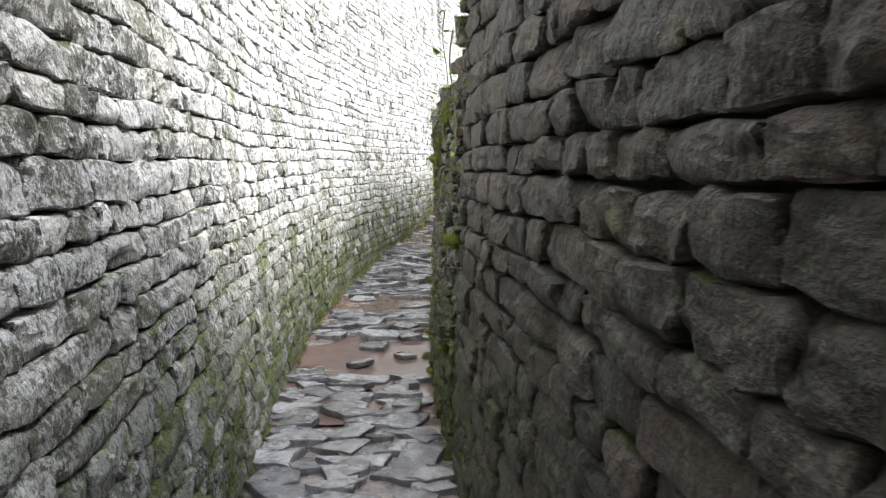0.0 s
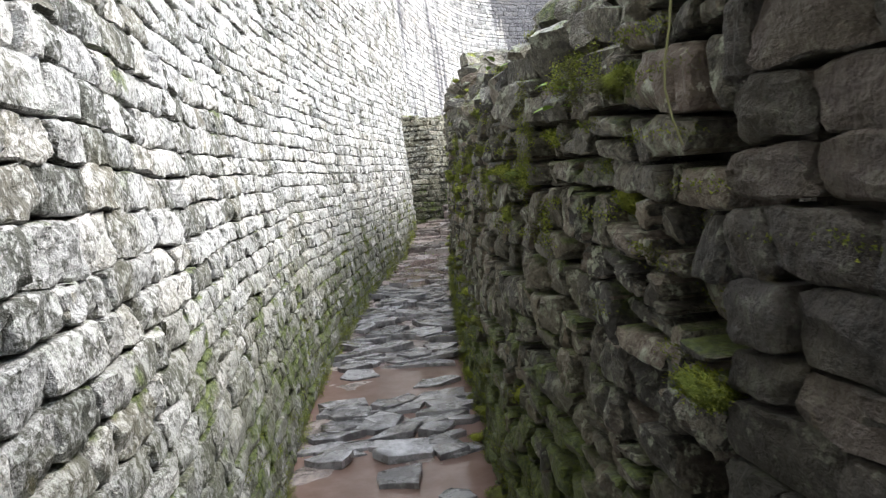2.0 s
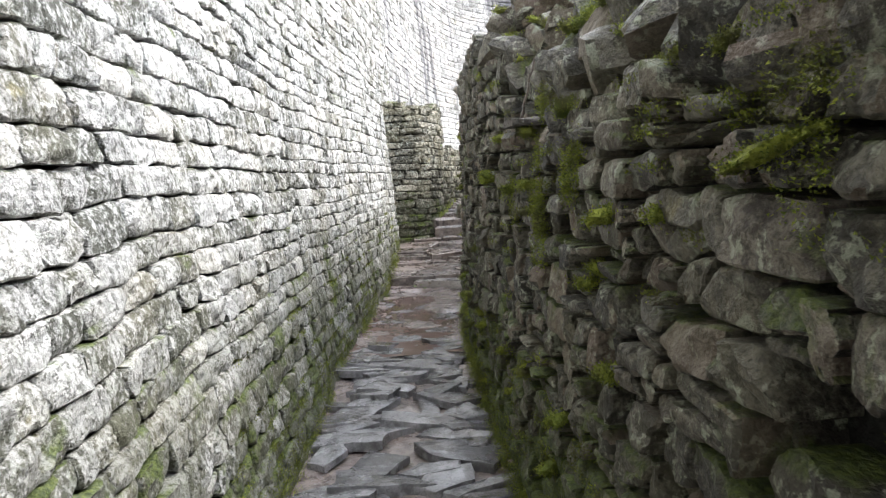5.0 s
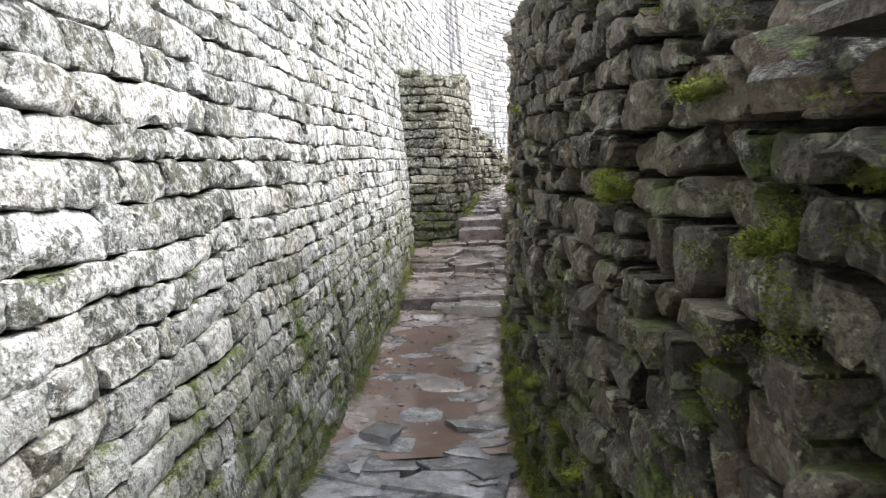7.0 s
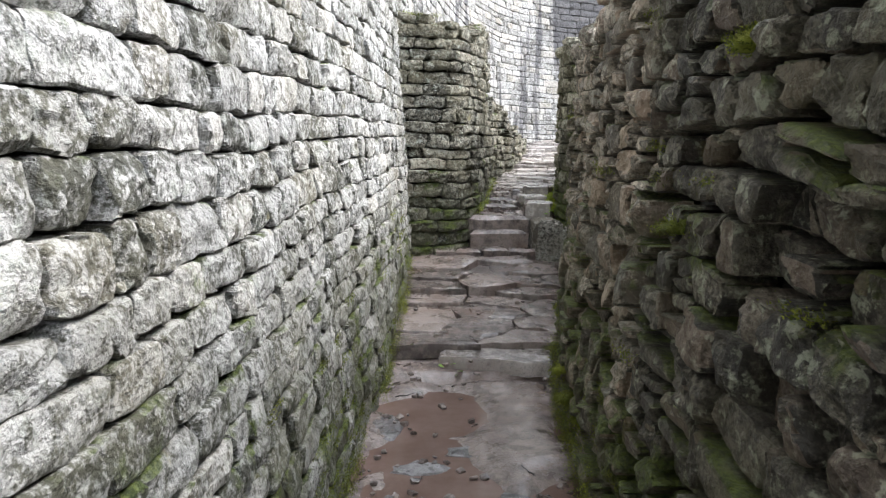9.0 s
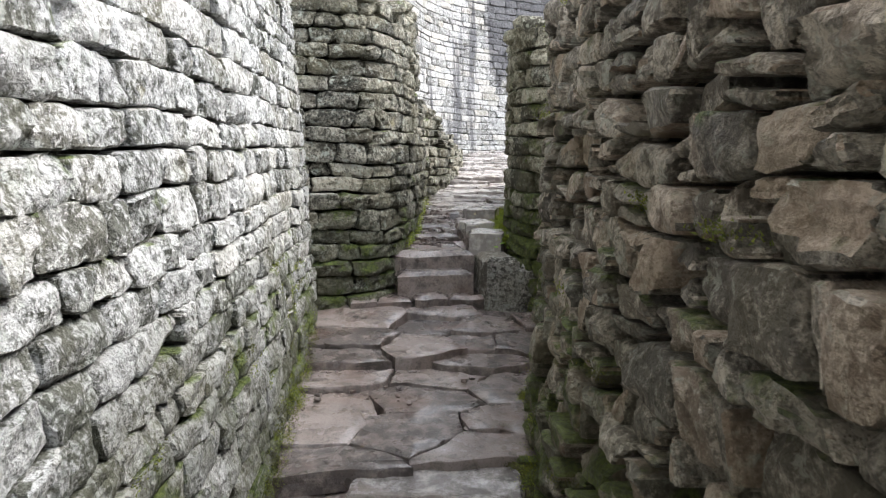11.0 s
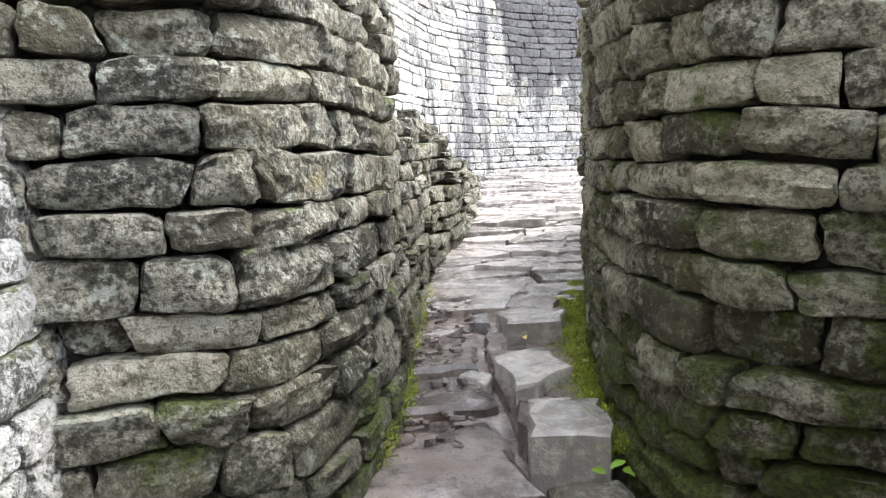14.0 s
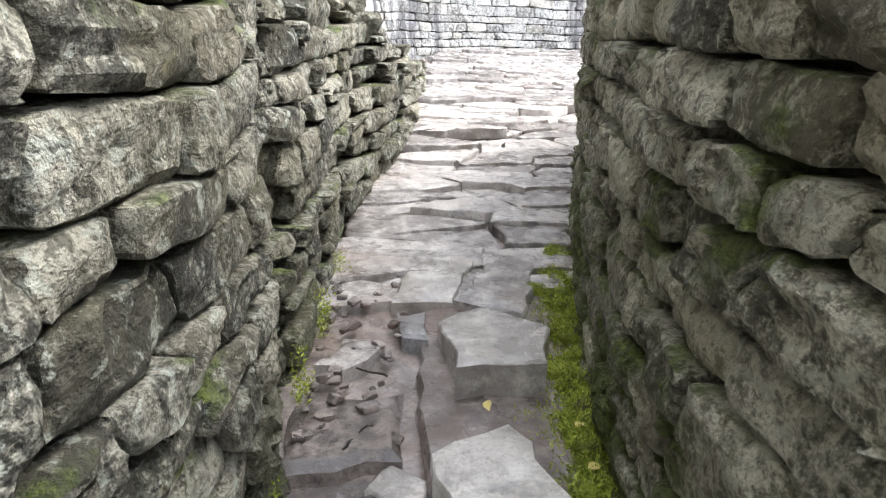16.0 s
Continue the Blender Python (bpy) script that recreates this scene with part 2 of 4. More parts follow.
# ---- mesh helpers ----
def mesh_of(name, verts, faces, material, smooth=True):
    me = bpy.data.meshes.new(name)
    me.from_pydata(verts, [], faces)
    me.materials.append(material)
    if smooth:
        me.polygons.foreach_set("use_smooth", [True] * len(me.polygons))
        if smooth == "angle":
            me.set_sharp_from_angle(angle=radians(38))
        elif smooth == "stone":
            me.set_sharp_from_angle(angle=radians(30))
    me.update()
    return me


def part(name, verts, faces, material, parent=None, label="", smooth=True, centre=True):
    """One mesh object, its origin at its middle, under a thing or on its own."""
    verts = np.asarray(verts, float)
    mid = verts.mean(0) if centre else np.zeros(3)
    ob = new(name, mesh_of(name, (verts - mid).tolist(), faces, material, smooth))
    ob.location = mid
    if parent:
        ob.parent = parent
        ob.location = Vector(mid) - parent.location
    return tagged(ob, label)


def smooth_line(points, step=0.05):
    """A soft curve through the points, in even steps."""
    p = np.array([2 * np.array(points[0]) - points[1], *points, 2 * np.array(points[-1]) - points[-2]], float)
    out = []
    for a, b, c, d in zip(p, p[1:], p[2:], p[3:]):
        for t in np.linspace(0, 1, 24, endpoint=False):
            out.append(0.5 * (2 * b + (c - a) * t + (2 * a - 5 * b + 4 * c - d) * t**2 + (3 * b - a - 3 * c + d) * t**3))
    out = np.array([*out, p[-2]])
    s = np.concatenate([[0], np.cumsum(np.linalg.norm(np.diff(out, axis=0), axis=1))])
    u = np.arange(0, s[-1], step)
    return np.stack([np.interp(u, s, out[:, k]) for k in (0, 1)], -1)


FLOOR_Y = [-8, 6.4, 7.8, 9.5, 11, 13.6, 13.86, 13.9, 15.2, 15.9, 16.5, 17.2, 18.4, 20.5, 25.4, 40]
FLOOR_Z = [0, 0, 0.0, 0.08, 0.15, 0.17, 0.19, 0.26, 0.40, 0.50, 0.88, 0.965, 1.04, 1.18, 1.46, 1.6]


def floor_z(y):
    return np.interp(y, FLOOR_Y, FLOOR_Z)


class Face:
    """A wall's face: a curve on plan, the side that shows (1: right of the way along it), and the lean back per metre of height."""

    def __init__(self, points, side, batter, rng):
        self.line = smooth_line(points)
        t = np.gradient(self.line, axis=0)
        t /= np.linalg.norm(t, axis=1, keepdims=True)
        self.normal = np.stack([t[:, 1], -t[:, 0]], -1) * side
        self.u = np.arange(len(self.line)) * 0.05
        self.length, self.batter = self.u[-1], batter
        self.phase = rng.uniform(0, 6.28, 12)

    def place(self, u, z, d):
        u = np.clip(u, 0, self.length)
        x, y, nx, ny = (np.interp(u, self.u, c) for c in (self.line[:, 0], self.line[:, 1], self.normal[:, 0], self.normal[:, 1]))
        d = d - self.batter(y) * (z - floor_z(y))
        return np.stack([x + nx * d, y + ny * d, z + 0 * x], -1)

    def wave(self, u, z, size):
        """The slow rise and fall of the courses."""
        p = self.phase
        return size * (np.sin(u * 1.1 + p[0] + z * 0.7) + 0.6 * np.sin(u * 2.7 + p[1] - z * 1.9) + 0.5 * np.sin(u * 5.3 + p[2] + z * 4.0))


def grid_faces(nx, ny):
    faces = []
    for j in range(ny - 1):
        for i in range(nx - 1):
            a = j * nx + i
            faces.append((a, a + 1, a + nx + 1, a + nx))
    ring = [*range(nx), *[j * nx + nx - 1 for j in range(1, ny)], *[(ny - 1) * nx + i for i in range(nx - 2, -1, -1)],
            *[j * nx for j in range(ny - 2, 0, -1)]]
    n, base = len(ring), nx * ny
    for k in range(n):
        faces.append((ring[(k + 1) % n], ring[k], base + k, base + (k + 1) % n))
    return ring, faces


def spread(kind, size, band):
    """Where the grid lines of a stone's face run, close together at its rim."""
    e = [min(0.30, 2 * b / size) for b in band]
    inner = (-0.5, -0.12, 0.27, 0.58) if kind == "x" else (-0.42, 0.05, 0.5)
    return np.array([-1, -1 + e[0], -1 + e[1] + e[0], *[v * (1 - e[1] - e[0]) for v in inner], 1 - e[1] - e[0], 1 - e[0], 1])


SHAPES = {"fine": grid_faces(10, 9), "coarse": grid_faces(5, 5)}


def stone_block(face, rng, corners, out, bulge, rough, tilt, shape):
    """One wall stone: corners as (u, z) from lower left round; a rough face with worn arrises, running back into the wall."""
    ring, faces = SHAPES[shape]
    (ua, za), (ub, zb), (uc, zc), (ud, zd) = corners
    wide, high = max(ub - ua, 0.03), max(zd - za, 0.03)
    if shape == "fine":
        sx, ty = spread("x", wide, (0.007, 0.022)), spread("y", high, (0.006, 0.017))
    else:
        sx = ty = np.array([-1, -0.86, 0.1, 0.86, 1])
    s, t = (g.ravel() for g in np.meshgrid(sx, ty))
    k = rng.uniform(0.1, 1.8, 4) * 0.008
    corner = np.where(s < 0, np.where(t < 0, k[0], k[3]), np.where(t < 0, k[1], k[2]))
    near_corner = np.abs(s * t) ** 6
    ph = rng.uniform(0, 6.28, 12)
    rough = rough * min(1.0, high / 0.12) * min(1.0, wide / 0.15)
    rim = np.maximum(np.abs(s), np.abs(t)) > 0.999
    a = (s * (1 - corner / wide * 2 * near_corner) + 1) / 2
    b = (t * (1 - corner / high * 2 * near_corner) + 1) / 2
    amp = 0.0045 * rng.uniform(0.4, 1.5)
    a2 = a + amp / wide * (np.sin(ph[4] + 5 * b) + 0.6 * np.sin(ph[5] + 13 * b))
    b2 = b + amp / high * (np.sin(ph[6] + 17 * wide * a) + 0.6 * np.sin(ph[7] + 47 * wide * a))
    u = (1 - b2) * ((1 - a2) * ua + a2 * ub) + b2 * ((1 - a2) * ud + a2 * uc)
    z = (1 - b2) * ((1 - a2) * za + a2 * zb) + b2 * ((1 - a2) * zd + a2 * zc)
    d = out + bulge * (1 - 0.3 * s**6) * (1 - 0.4 * t**6) + tilt[0] * s + tilt[1] * t
    for turn, reach, fall in zip(rng.uniform(0, 6.28, 4), rng.uniform(0.15, 0.85, 4), rng.uniform(0.2, 1.6, 4)):
        d = d - fall * 2.6 * rough * np.maximum(0, s * math.cos(turn) + t * math.sin(turn) - reach)
    d = d + rough * (0.7 * np.sin(ph[0] + 3.1 * s + 1.7 * t) + 0.7 * np.sin(ph[1] - 2.3 * s + 3.9 * t) + 0.6 * np.sin(ph[2] + 6.1 * s + 2 * t))
    d = d + rough * 0.6 * rng.standard_normal(len(s))
    chip = rng.random(len(s)) < 0.10
    d = d - rim * (0.003 + 0.004 * rng.random(len(s))) - 0.004 * near_corner - (chip & (np.abs(t) > 0.6)) * 0.008
    back_u, back_z = u[ring], z[ring]
    verts = face.place(np.concatenate([u, back_u]), np.concatenate([z, back_z]), np.concatenate([d, 0 * back_u + min(-0.13, out - 0.1)]))
    return verts, faces


MISSING_STONES = [(11.62, 1.40), (13.0, 0.9), (10.4, 1.0)]  # (y, z) of the large gaps in the rubble


def build_wall(name, face, material, rng, low, top, course, length, near, core_depth, label, out=0.006, bulge=0.007, rough=0.003,
               tilt=0.005, wave=0.011, gap=0.003, holes=0.0, upright=0.0, irregular=0.006, sunk=0.0, hollow=0.06, ledges=None, start=0.0, end=None, cap=False):
    """A dry-stone wall: a core, stones in courses before it; those in the stretch 'near' are pieces of their own, the others joined."""
    end = face.length if end is None else end
    us = np.arange(start, end + 0.01, 0.25)
    tops = np.array([top(u) for u in us])
    cv, cf = [], []
    for u, h in zip(us, tops):
        for z, d in ((low, -hollow), (h - 0.06, -hollow), (h - 0.06, -core_depth), (low, -core_depth)):
            cv.append(face.place(np.array([u]), np.array([z]), np.array([d]))[0])
    for i in range(len(us) - 1):
        for k in range(4):
            a, b = i * 4 + k, i * 4 + (k + 1) % 4
            cf.append((a, b, b + 4, a + 4))
    cf += [(3, 2, 1, 0), tuple(len(us) * 4 - 4 + k for k in range(4))]
    wall = part(name, cv, cf, CORE, smooth=False)
    tagged(wall, label, "wall", kind="structure")
    bulk_v, bulk_f, total, single = [], [], 0, 0
    z, peak = low, tops.max()
    shift = rng.uniform(0, 50)

    def bed(us_, z_):
        """The uneven line on which a course lies."""
        return face.wave(np.array(us_), z_, wave) + irregular * np.array([noise.noise((v * 5.5, z_ * 7.0, shift)) + 0.6 * noise.noise((v * 13.0, z_ * 9.0, shift + 9)) for v in us_])

    while z < peak:
        h = rng.uniform(*course)
        u = start - rng.uniform(0, length[0])
        lean = 0.0
        while u < end:
            w = rng.uniform(*length) * (0.7 + 0.5 * h / course[1])
            if rng.random() < upright:
                w *= 0.45
            u0, u1 = max(u, start), min(u + w, end)
            u += w
            mid = (u0 + u1) / 2
            last, lean = lean, rng.uniform(-1, 1) * (0.008 + irregular * 0.9)
            limit = float(np.interp(mid, us, tops)) + 0.05 * math.sin(mid * 9 + z * 3)
            if u1 - u0 < 0.05 or z + h * 0.6 > limit or rng.random() < holes:
                continue
            if holes and any(abs(float(np.interp(mid, face.u, face.line[:, 1])) - y_) < 0.085 and abs(z + h / 2 - z_) < 0.075 for y_, z_ in MISSING_STONES):
                continue
            g = gap * rng.uniform(0.5, 1.5, 4)
            jit = rng.uniform(-0.035, 0.035, 4) * h
            lo, hi = bed((u0, u1), z), bed((u0, u1), z + h)
            levels = [(0.0, 1.0)]
            if irregular > 0.015 and h > 0.09 and rng.random() < 0.22:
                cut = rng.uniform(0.35, 0.65)
                levels = [(0.0, cut), (cut, 1.0)]
            for b0, b1 in levels:
                la, lb = z + lo[0] + (h + hi[0] - lo[0]) * b0, z + lo[1] + (h + hi[1] - lo[1]) * b0
                ha, hb = z + lo[0] + (h + hi[0] - lo[0]) * b1, z + lo[1] + (h + hi[1] - lo[1]) * b1
                corners = [(u0 + g[0] - last, la + g[1] + jit[0]), (u1 - g[2] - lean, lb + g[1] + jit[1]),
                           (u1 - g[2] + lean, hb - g[3] + jit[2]), (u0 + g[0] + last, ha - g[3] + jit[3])]
                place = face.place(np.array([mid]), np.array([z]), np.array([0.0]))[0]
                picked = near(place[1], z) and single < 300
                shape = "fine" if z < 2.9 and -0.5 < place[1] < 20 else "coarse"
                depth = out * rng.uniform(-1, 1.2) + (out * 1.8 if rng.random() < 0.04 else 0) - (rng.uniform(0.03, 0.07) if rng.random() < sunk else 0)
                verts, faces = stone_block(face, rng, corners, depth, bulge * rng.uniform(0.4, 1.7), rough * rng.uniform(0.5, 1.5), tilt * rng.uniform(-1, 1, 2), shape)
                if picked:
                    part("stone", verts, faces, material, wall, smooth="stone")
                    single += 1
                else:
                    bulk_v.append(verts)
                    bulk_f += [tuple(i + total for i in f) for f in faces]
                    total += len(verts)
                if ledges is not None and z < 3:
                    ledges.append((verts, mid, z + h * b1, place))
        z += h
    if cap:
        for u in np.arange(start + 0.08, end, 0.21):
            for d in np.arange(-0.1, -core_depth, -0.19):
                c = face.place(np.array([u + rng.uniform(-0.05, 0.05)]), np.array([float(np.interp(u, us, tops)) - 0.04]), np.array([d]))[0]
                verts, faces = loose_block(rng, c, (rng.uniform(0.09, 0.16), rng.uniform(0.07, 0.12), rng.uniform(0.035, 0.06)), rng.uniform(0, 6.28), 0.14)
                bulk_v.append(verts)
                bulk_f += [tuple(i + total for i in f) for f in faces]
                total += len(verts)
                if ledges is not None:
                    ledges.append((verts, u, c[2], c))
    if bulk_v:
        rest = part("stones", np.concatenate(bulk_v), bulk_f, material, wall, smooth="stone")
        tagged(rest, kind="stuff")
    return wall


def sphere_grid():
    bm = bmesh.new()
    bmesh.ops.create_cube(bm, size=2)
    bmesh.ops.subdivide_edges(bm, edges=bm.edges[:], cuts=2, use_grid_fill=True)
    v = np.array([p.co[:] for p in bm.verts])
    f = [tuple(p.index for p in q.verts) for q in bm.faces]
    bm.free()
    return v, f


BLOCK_V, BLOCK_F = sphere_grid()


def loose_block(rng, centre, half, turn, tip=0.1, worn=0.28):
    """A rough block with worn edges at any tilt."""
    v = BLOCK_V.copy()
    r = np.linalg.norm(v, axis=1, keepdims=True)
    v = v * (1 - worn * (np.clip(r - 1, 0, 1)))
    ph = rng.uniform(0, 6.28, 3)
    v = v * (1 + 0.07 * np.sin(ph + 2.7 * v[:, [1, 2, 0]])) + rng.normal(0, 0.035, v.shape)
    v[:, 0] *= 1 + 0.18 * v[:, 1] * rng.uniform(-1, 1)
    for _ in range(4):
        way = rng.normal(0, 1, 3)
        way /= np.linalg.norm(way)
        v = v - np.outer(np.maximum(0, v @ way - rng.uniform(0.75, 1.1)), way)
    v = v * np.array(half)
    m = np.array(Euler((rng.uniform(-tip, tip), rng.uniform(-tip, tip), turn)).to_matrix())
    return v @ m.T + np.array(centre), BLOCK_F


def slab(rng, outline, z, thick, slope=(0, 0), worn=0.012, uneven=0.004, ragged=0.006):
    """A flat stone from its outline on plan: chipped rim, uneven top, straight sides."""
    outline = np.array(outline, float)
    pts = []
    for a, b in zip(outline, np.roll(outline, -1, 0)):
        n = max(2, int(np.linalg.norm(b - a) / 0.07))
        for t in np.arange(n) / n:
            pts.append(a + (b - a) * t + rng.normal(0, ragged, 2))
    pts = np.array(pts)
    c, n = pts.mean(0), len(pts)
    rings = []
    for shrink, dz in ((1.0, -thick), (1.0, -worn), (1 - worn * 1.4 / max(0.06, np.ptp(pts, 0).mean() / 2), 0.0), (0.55, 0.0)):
        q = c + (pts - c) * shrink
        h = z + dz + (q - c) @ np.array(slope) + rng.normal(0, uneven, n) * (dz > -thick + 1e-6)
        rings.append(np.column_stack([q, h]))
    verts = np.concatenate([*rings, [[*c, z + rng.normal(0, uneven)]]])
    faces = [(k * n + i, k * n + (i + 1) % n, (k + 1) * n + (i + 1) % n, (k + 1) * n + i) for k in range(3) for i in range(n)]
    faces += [(3 * n + i, 3 * n + (i + 1) % n, 4 * n) for i in range(n)]
    faces.append(tuple(range(n - 1, -1, -1)))
    return verts, faces


# ---- plan ----
LEFT = [(2.2, -8), (1.1, -5.5), (0.15, -3), (-0.56, 0), (-0.90, 3.08), (-1.09, 5.1), (-1.15, 6.7), (-1.11, 8.1), (-0.92, 9.8), (-0.86, 10.6), (-0.66, 12.1),
        (-0.54, 13.05), (-0.37, 14.05), (-0.12, 15.9), (0.14, 17.4), (0.5, 19), (0.95, 20.8), (1.5, 22.5), (2.25, 24.1), (3.1, 25.0),
        (4.1, 25.5), (6.0, 25.9), (9.0, 25.9), (13.0, 25.3)]
RIGHT = [(3.3, -7.5), (2.2, -5), (1.3, -2.6), (0.48, 0), (0.25, 1.5), (0.02, 3.6), (-0.08, 5.07), (-0.06, 6.6), (0.03, 8.7), (0.12, 10.5), (0.21, 11.6),
         (0.37, 12.5), (0.47, 13.1), (0.62, 13.8), (0.80, 14.4), (1.20, 15.1), (1.75, 15.65)]
BUTT = [(-0.45, 15.86), (0.0, 15.92), (0.26, 16.0), (0.44, 16.25), (0.56, 16.55), (0.67, 16.9), (0.72, 17.18), (0.52, 17.34), (0.2, 17.4)]
LOW_A = [(0.35, 17.44), (0.70, 17.47), (0.81, 17.6), (0.94, 18.1), (1.15, 18.85), (1.40, 19.45), (1.62, 20.0), (1.85, 20.75), (1.75, 21.0), (1.4, 21.1)]
LOW_B = [(1.6, 21.35), (1.98, 21.37), (2.1, 21.6), (2.17, 21.95), (2.0, 22.2), (1.6, 22.25)]
BASTION = [(2.3, 15.2), (1.8, 15.42), (1.45, 15.62), (1.27, 15.82), (1.22, 16.1), (1.27, 16.45), (1.41, 16.92), (1.6, 17.45), (1.92, 18.25), (2.35, 19.1), (3.0, 19.9), (4.0, 20.4)]

rng = np.random.default_rng(11)
left_face, right_face = Face(LEFT, 1, lambda y: np.interp(y, [10, 15], [0.11, 0.075]), rng), Face(RIGHT, -1, lambda y: 0.03, rng)
butt_face, bastion_face = Face(BUTT, 1, lambda y: 0.02, rng), Face(BASTION, -1, lambda y: 0.0, rng)
low_a_face, low_b_face = Face(LOW_A, 1, lambda y: 0.03, rng), Face(LOW_B, 1, lambda y: 0.03, rng)


def along(face, ys, values):
    """Heights given by y, as a function of the length along the face."""
    return lambda u: float(np.interp(np.interp(u, face.u, face.line[:, 1]), ys, values))


left_ledges, right_ledges, butt_ledges = [], [], []
TURN_U = float(np.interp(17.0, left_face.line[:, 1], left_face.u))  # where the buttress hides the wall
build_wall("wall_outer", left_face, GRANITE, rng, -0.2, lambda u: 9.0 + 0.1 * math.sin(u * 2), (0.088, 0.135), (0.10, 0.30),
           lambda y, z: 10.6 < y < 14.6 and 0.5 < z < 1.75, 1.2, "high curving dry-stone wall of pale mottled granite blocks in level courses", ledges=left_ledges, end=TURN_U, irregular=0.008, rough=0.0042, out=0.005, bulge=0.005, gap=0.002)
build_wall("wall_outer", left_face, FAR_GRANITE, rng, 0.5, lambda u: 9.0 + 0.1 * math.sin(u * 2), (0.085, 0.15), (0.15, 0.40),
           lambda y, z: 22.3 < y < 24.6 and z < 2.6, 1.2, "far curve of the high granite wall with dark water streaks", start=TURN_U)
right_top = along(right_face, [-8, 2.6, 3.3, 3.8, 6.4, 7.7, 8.5, 8.7, 9.4, 10.4, 14, 16], [3.8, 3.3, 2.5, 1.75, 1.72, 1.70, 1.70, 1.77, 2.2, 2.4, 2.15, 2.15])
PLAIN_U, DRY_U = (float(np.interp(y, right_face.line[:, 1], right_face.u)) for y in (3.35, 11.7))  # where the masonry changes
build_wall("wall_inner", right_face, SHADED_WALL, rng, -0.2, right_top, (0.088, 0.132), (0.13, 0.32), lambda y, z: 0.6 < y and 0.1 < z < 2.2, 0.45,
           "inner wall of brown granite blocks in level courses, painted darker for its shaded side", out=0.009, bulge=0.007, rough=0.0042, tilt=0.007, wave=0.012, gap=0.003, irregular=0.008,
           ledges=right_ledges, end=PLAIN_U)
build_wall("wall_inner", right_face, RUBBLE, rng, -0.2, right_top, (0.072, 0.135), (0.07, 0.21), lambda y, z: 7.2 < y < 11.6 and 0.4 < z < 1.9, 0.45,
           "low inner wall of damp rubble stones with moss, shade toned into their colour", out=0.016, bulge=0.004, rough=0.006, tilt=0.009, wave=0.018, gap=0.007, holes=0.02,
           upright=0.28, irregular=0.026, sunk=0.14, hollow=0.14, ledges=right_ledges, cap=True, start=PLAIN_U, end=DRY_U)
build_wall("wall_inner", right_face, DRY_RUBBLE, rng, -0.2, right_top, (0.072, 0.135), (0.07, 0.22), lambda y, z: 11.5 < y and z > 0.2, 0.45,
           "inner wall of brown irregular rubble stones with gaps", out=0.02, bulge=0.004, rough=0.006, tilt=0.010, wave=0.018, gap=0.008, holes=0.03,
           upright=0.22, irregular=0.028, sunk=0.16, hollow=0.15, ledges=right_ledges, cap=True, start=DRY_U)
build_wall("wall_buttress", butt_face, BUTTRESS, rng, 0.2, lambda u: 2.58 + 0.05 * math.sin(u * 5), (0.085, 0.14), (0.13, 0.34), lambda y, z: True, 0.4,
           "round-ended granite wall with grey-green lichen beside the steps", bulge=0.008, rough=0.006, gap=0.0035, out=0.011, irregular=0.014, sunk=0.03, hollow=0.08, ledges=butt_ledges, cap=True)
build_wall("wall_bastion", bastion_face, BASTION_STONE, rng, 0.2, lambda u: 2.42, (0.085, 0.14), (0.13, 0.32), lambda y, z: y < 18, 0.4,
           "rounded dry-stone bastion of lichened granite with moss at its foot", bulge=0.008, rough=0.006, gap=0.0035, out=0.011, irregular=0.014, sunk=0.03, hollow=0.08, ledges=butt_ledges, cap=True)
build_wall("wall_low", low_a_face, BUTTRESS, rng, 0.7, along(low_a_face, [17.4, 18.2, 18.9, 19.15, 19.5, 20.3, 20.8], [1.98, 1.98, 2.06, 1.95, 1.80, 1.66, 1.52]), (0.07, 0.12), (0.12, 0.3),
           lambda y, z: True, 0.3, "broken low wall of stacked granite stones", out=0.02, tilt=0.009, rough=0.0045, gap=0.006, irregular=0.025, sunk=0.1, hollow=0.12, holes=0.03, ledges=butt_ledges, cap=True)
build_wall("wall_low", low_b_face, BUTTRESS, rng, 0.9, along(low_b_face, [21.3, 22.3], [1.54, 1.52]), (0.07, 0.12), (0.12, 0.3),
           lambda y, z: True, 0.3, "ruined low wall stub of pale granite stones", out=0.02, tilt=0.009, rough=0.0045, gap=0.006, irregular=0.025, sunk=0.1, hollow=0.12, holes=0.03, cap=True)

def edges_at(y):
    """The passage's two sides at y."""
    xl = np.interp(y, left_face.line[:, 1], left_face.line[:, 0]) if y < 15.9 else np.interp(y, [15.9, 16.25, 16.9, 17.2, 17.6, 18.1, 18.85, 19.45, 20, 20.75, 21.6, 22, 25.2], [0.2, 0.44, 0.67, 0.72, 0.81, 0.94, 1.15, 1.4, 1.62, 1.85, 2.1, 2.18, 3.2])
    xr = np.interp(y, right_face.line[:, 1], right_face.line[:, 0]) if y < 15.6 else np.interp(y, [15.6, 15.82, 16.45, 16.92, 17.45, 18.25, 19.1, 19.9, 24, 25.5], [1.4, 1.27, 1.27, 1.41, 1.6, 1.92, 2.35, 3.0, 4.9, 5.6])
    return float(xl), float(xr)


# ---- ground ----
xs = np.concatenate([[-400, -60, -12], np.arange(-4, 8.1, 0.5), [14, 60, 400]])
ys = np.concatenate([[-400, -60, -12], np.arange(-8, 30.1, 0.25), [60, 400]])
gx, gy = np.meshgrid(xs, ys)
gv = np.column_stack([gx.ravel(), gy.ravel(), floor_z(gy.ravel()) - 0.12])
ground = part("ground", gv, grid_faces(len(xs), len(ys))[1][: (len(xs) - 1) * (len(ys) - 1)], MUD, centre=False)
tagged(ground, "bare wet earth under the ruin", "ground", kind="structure")

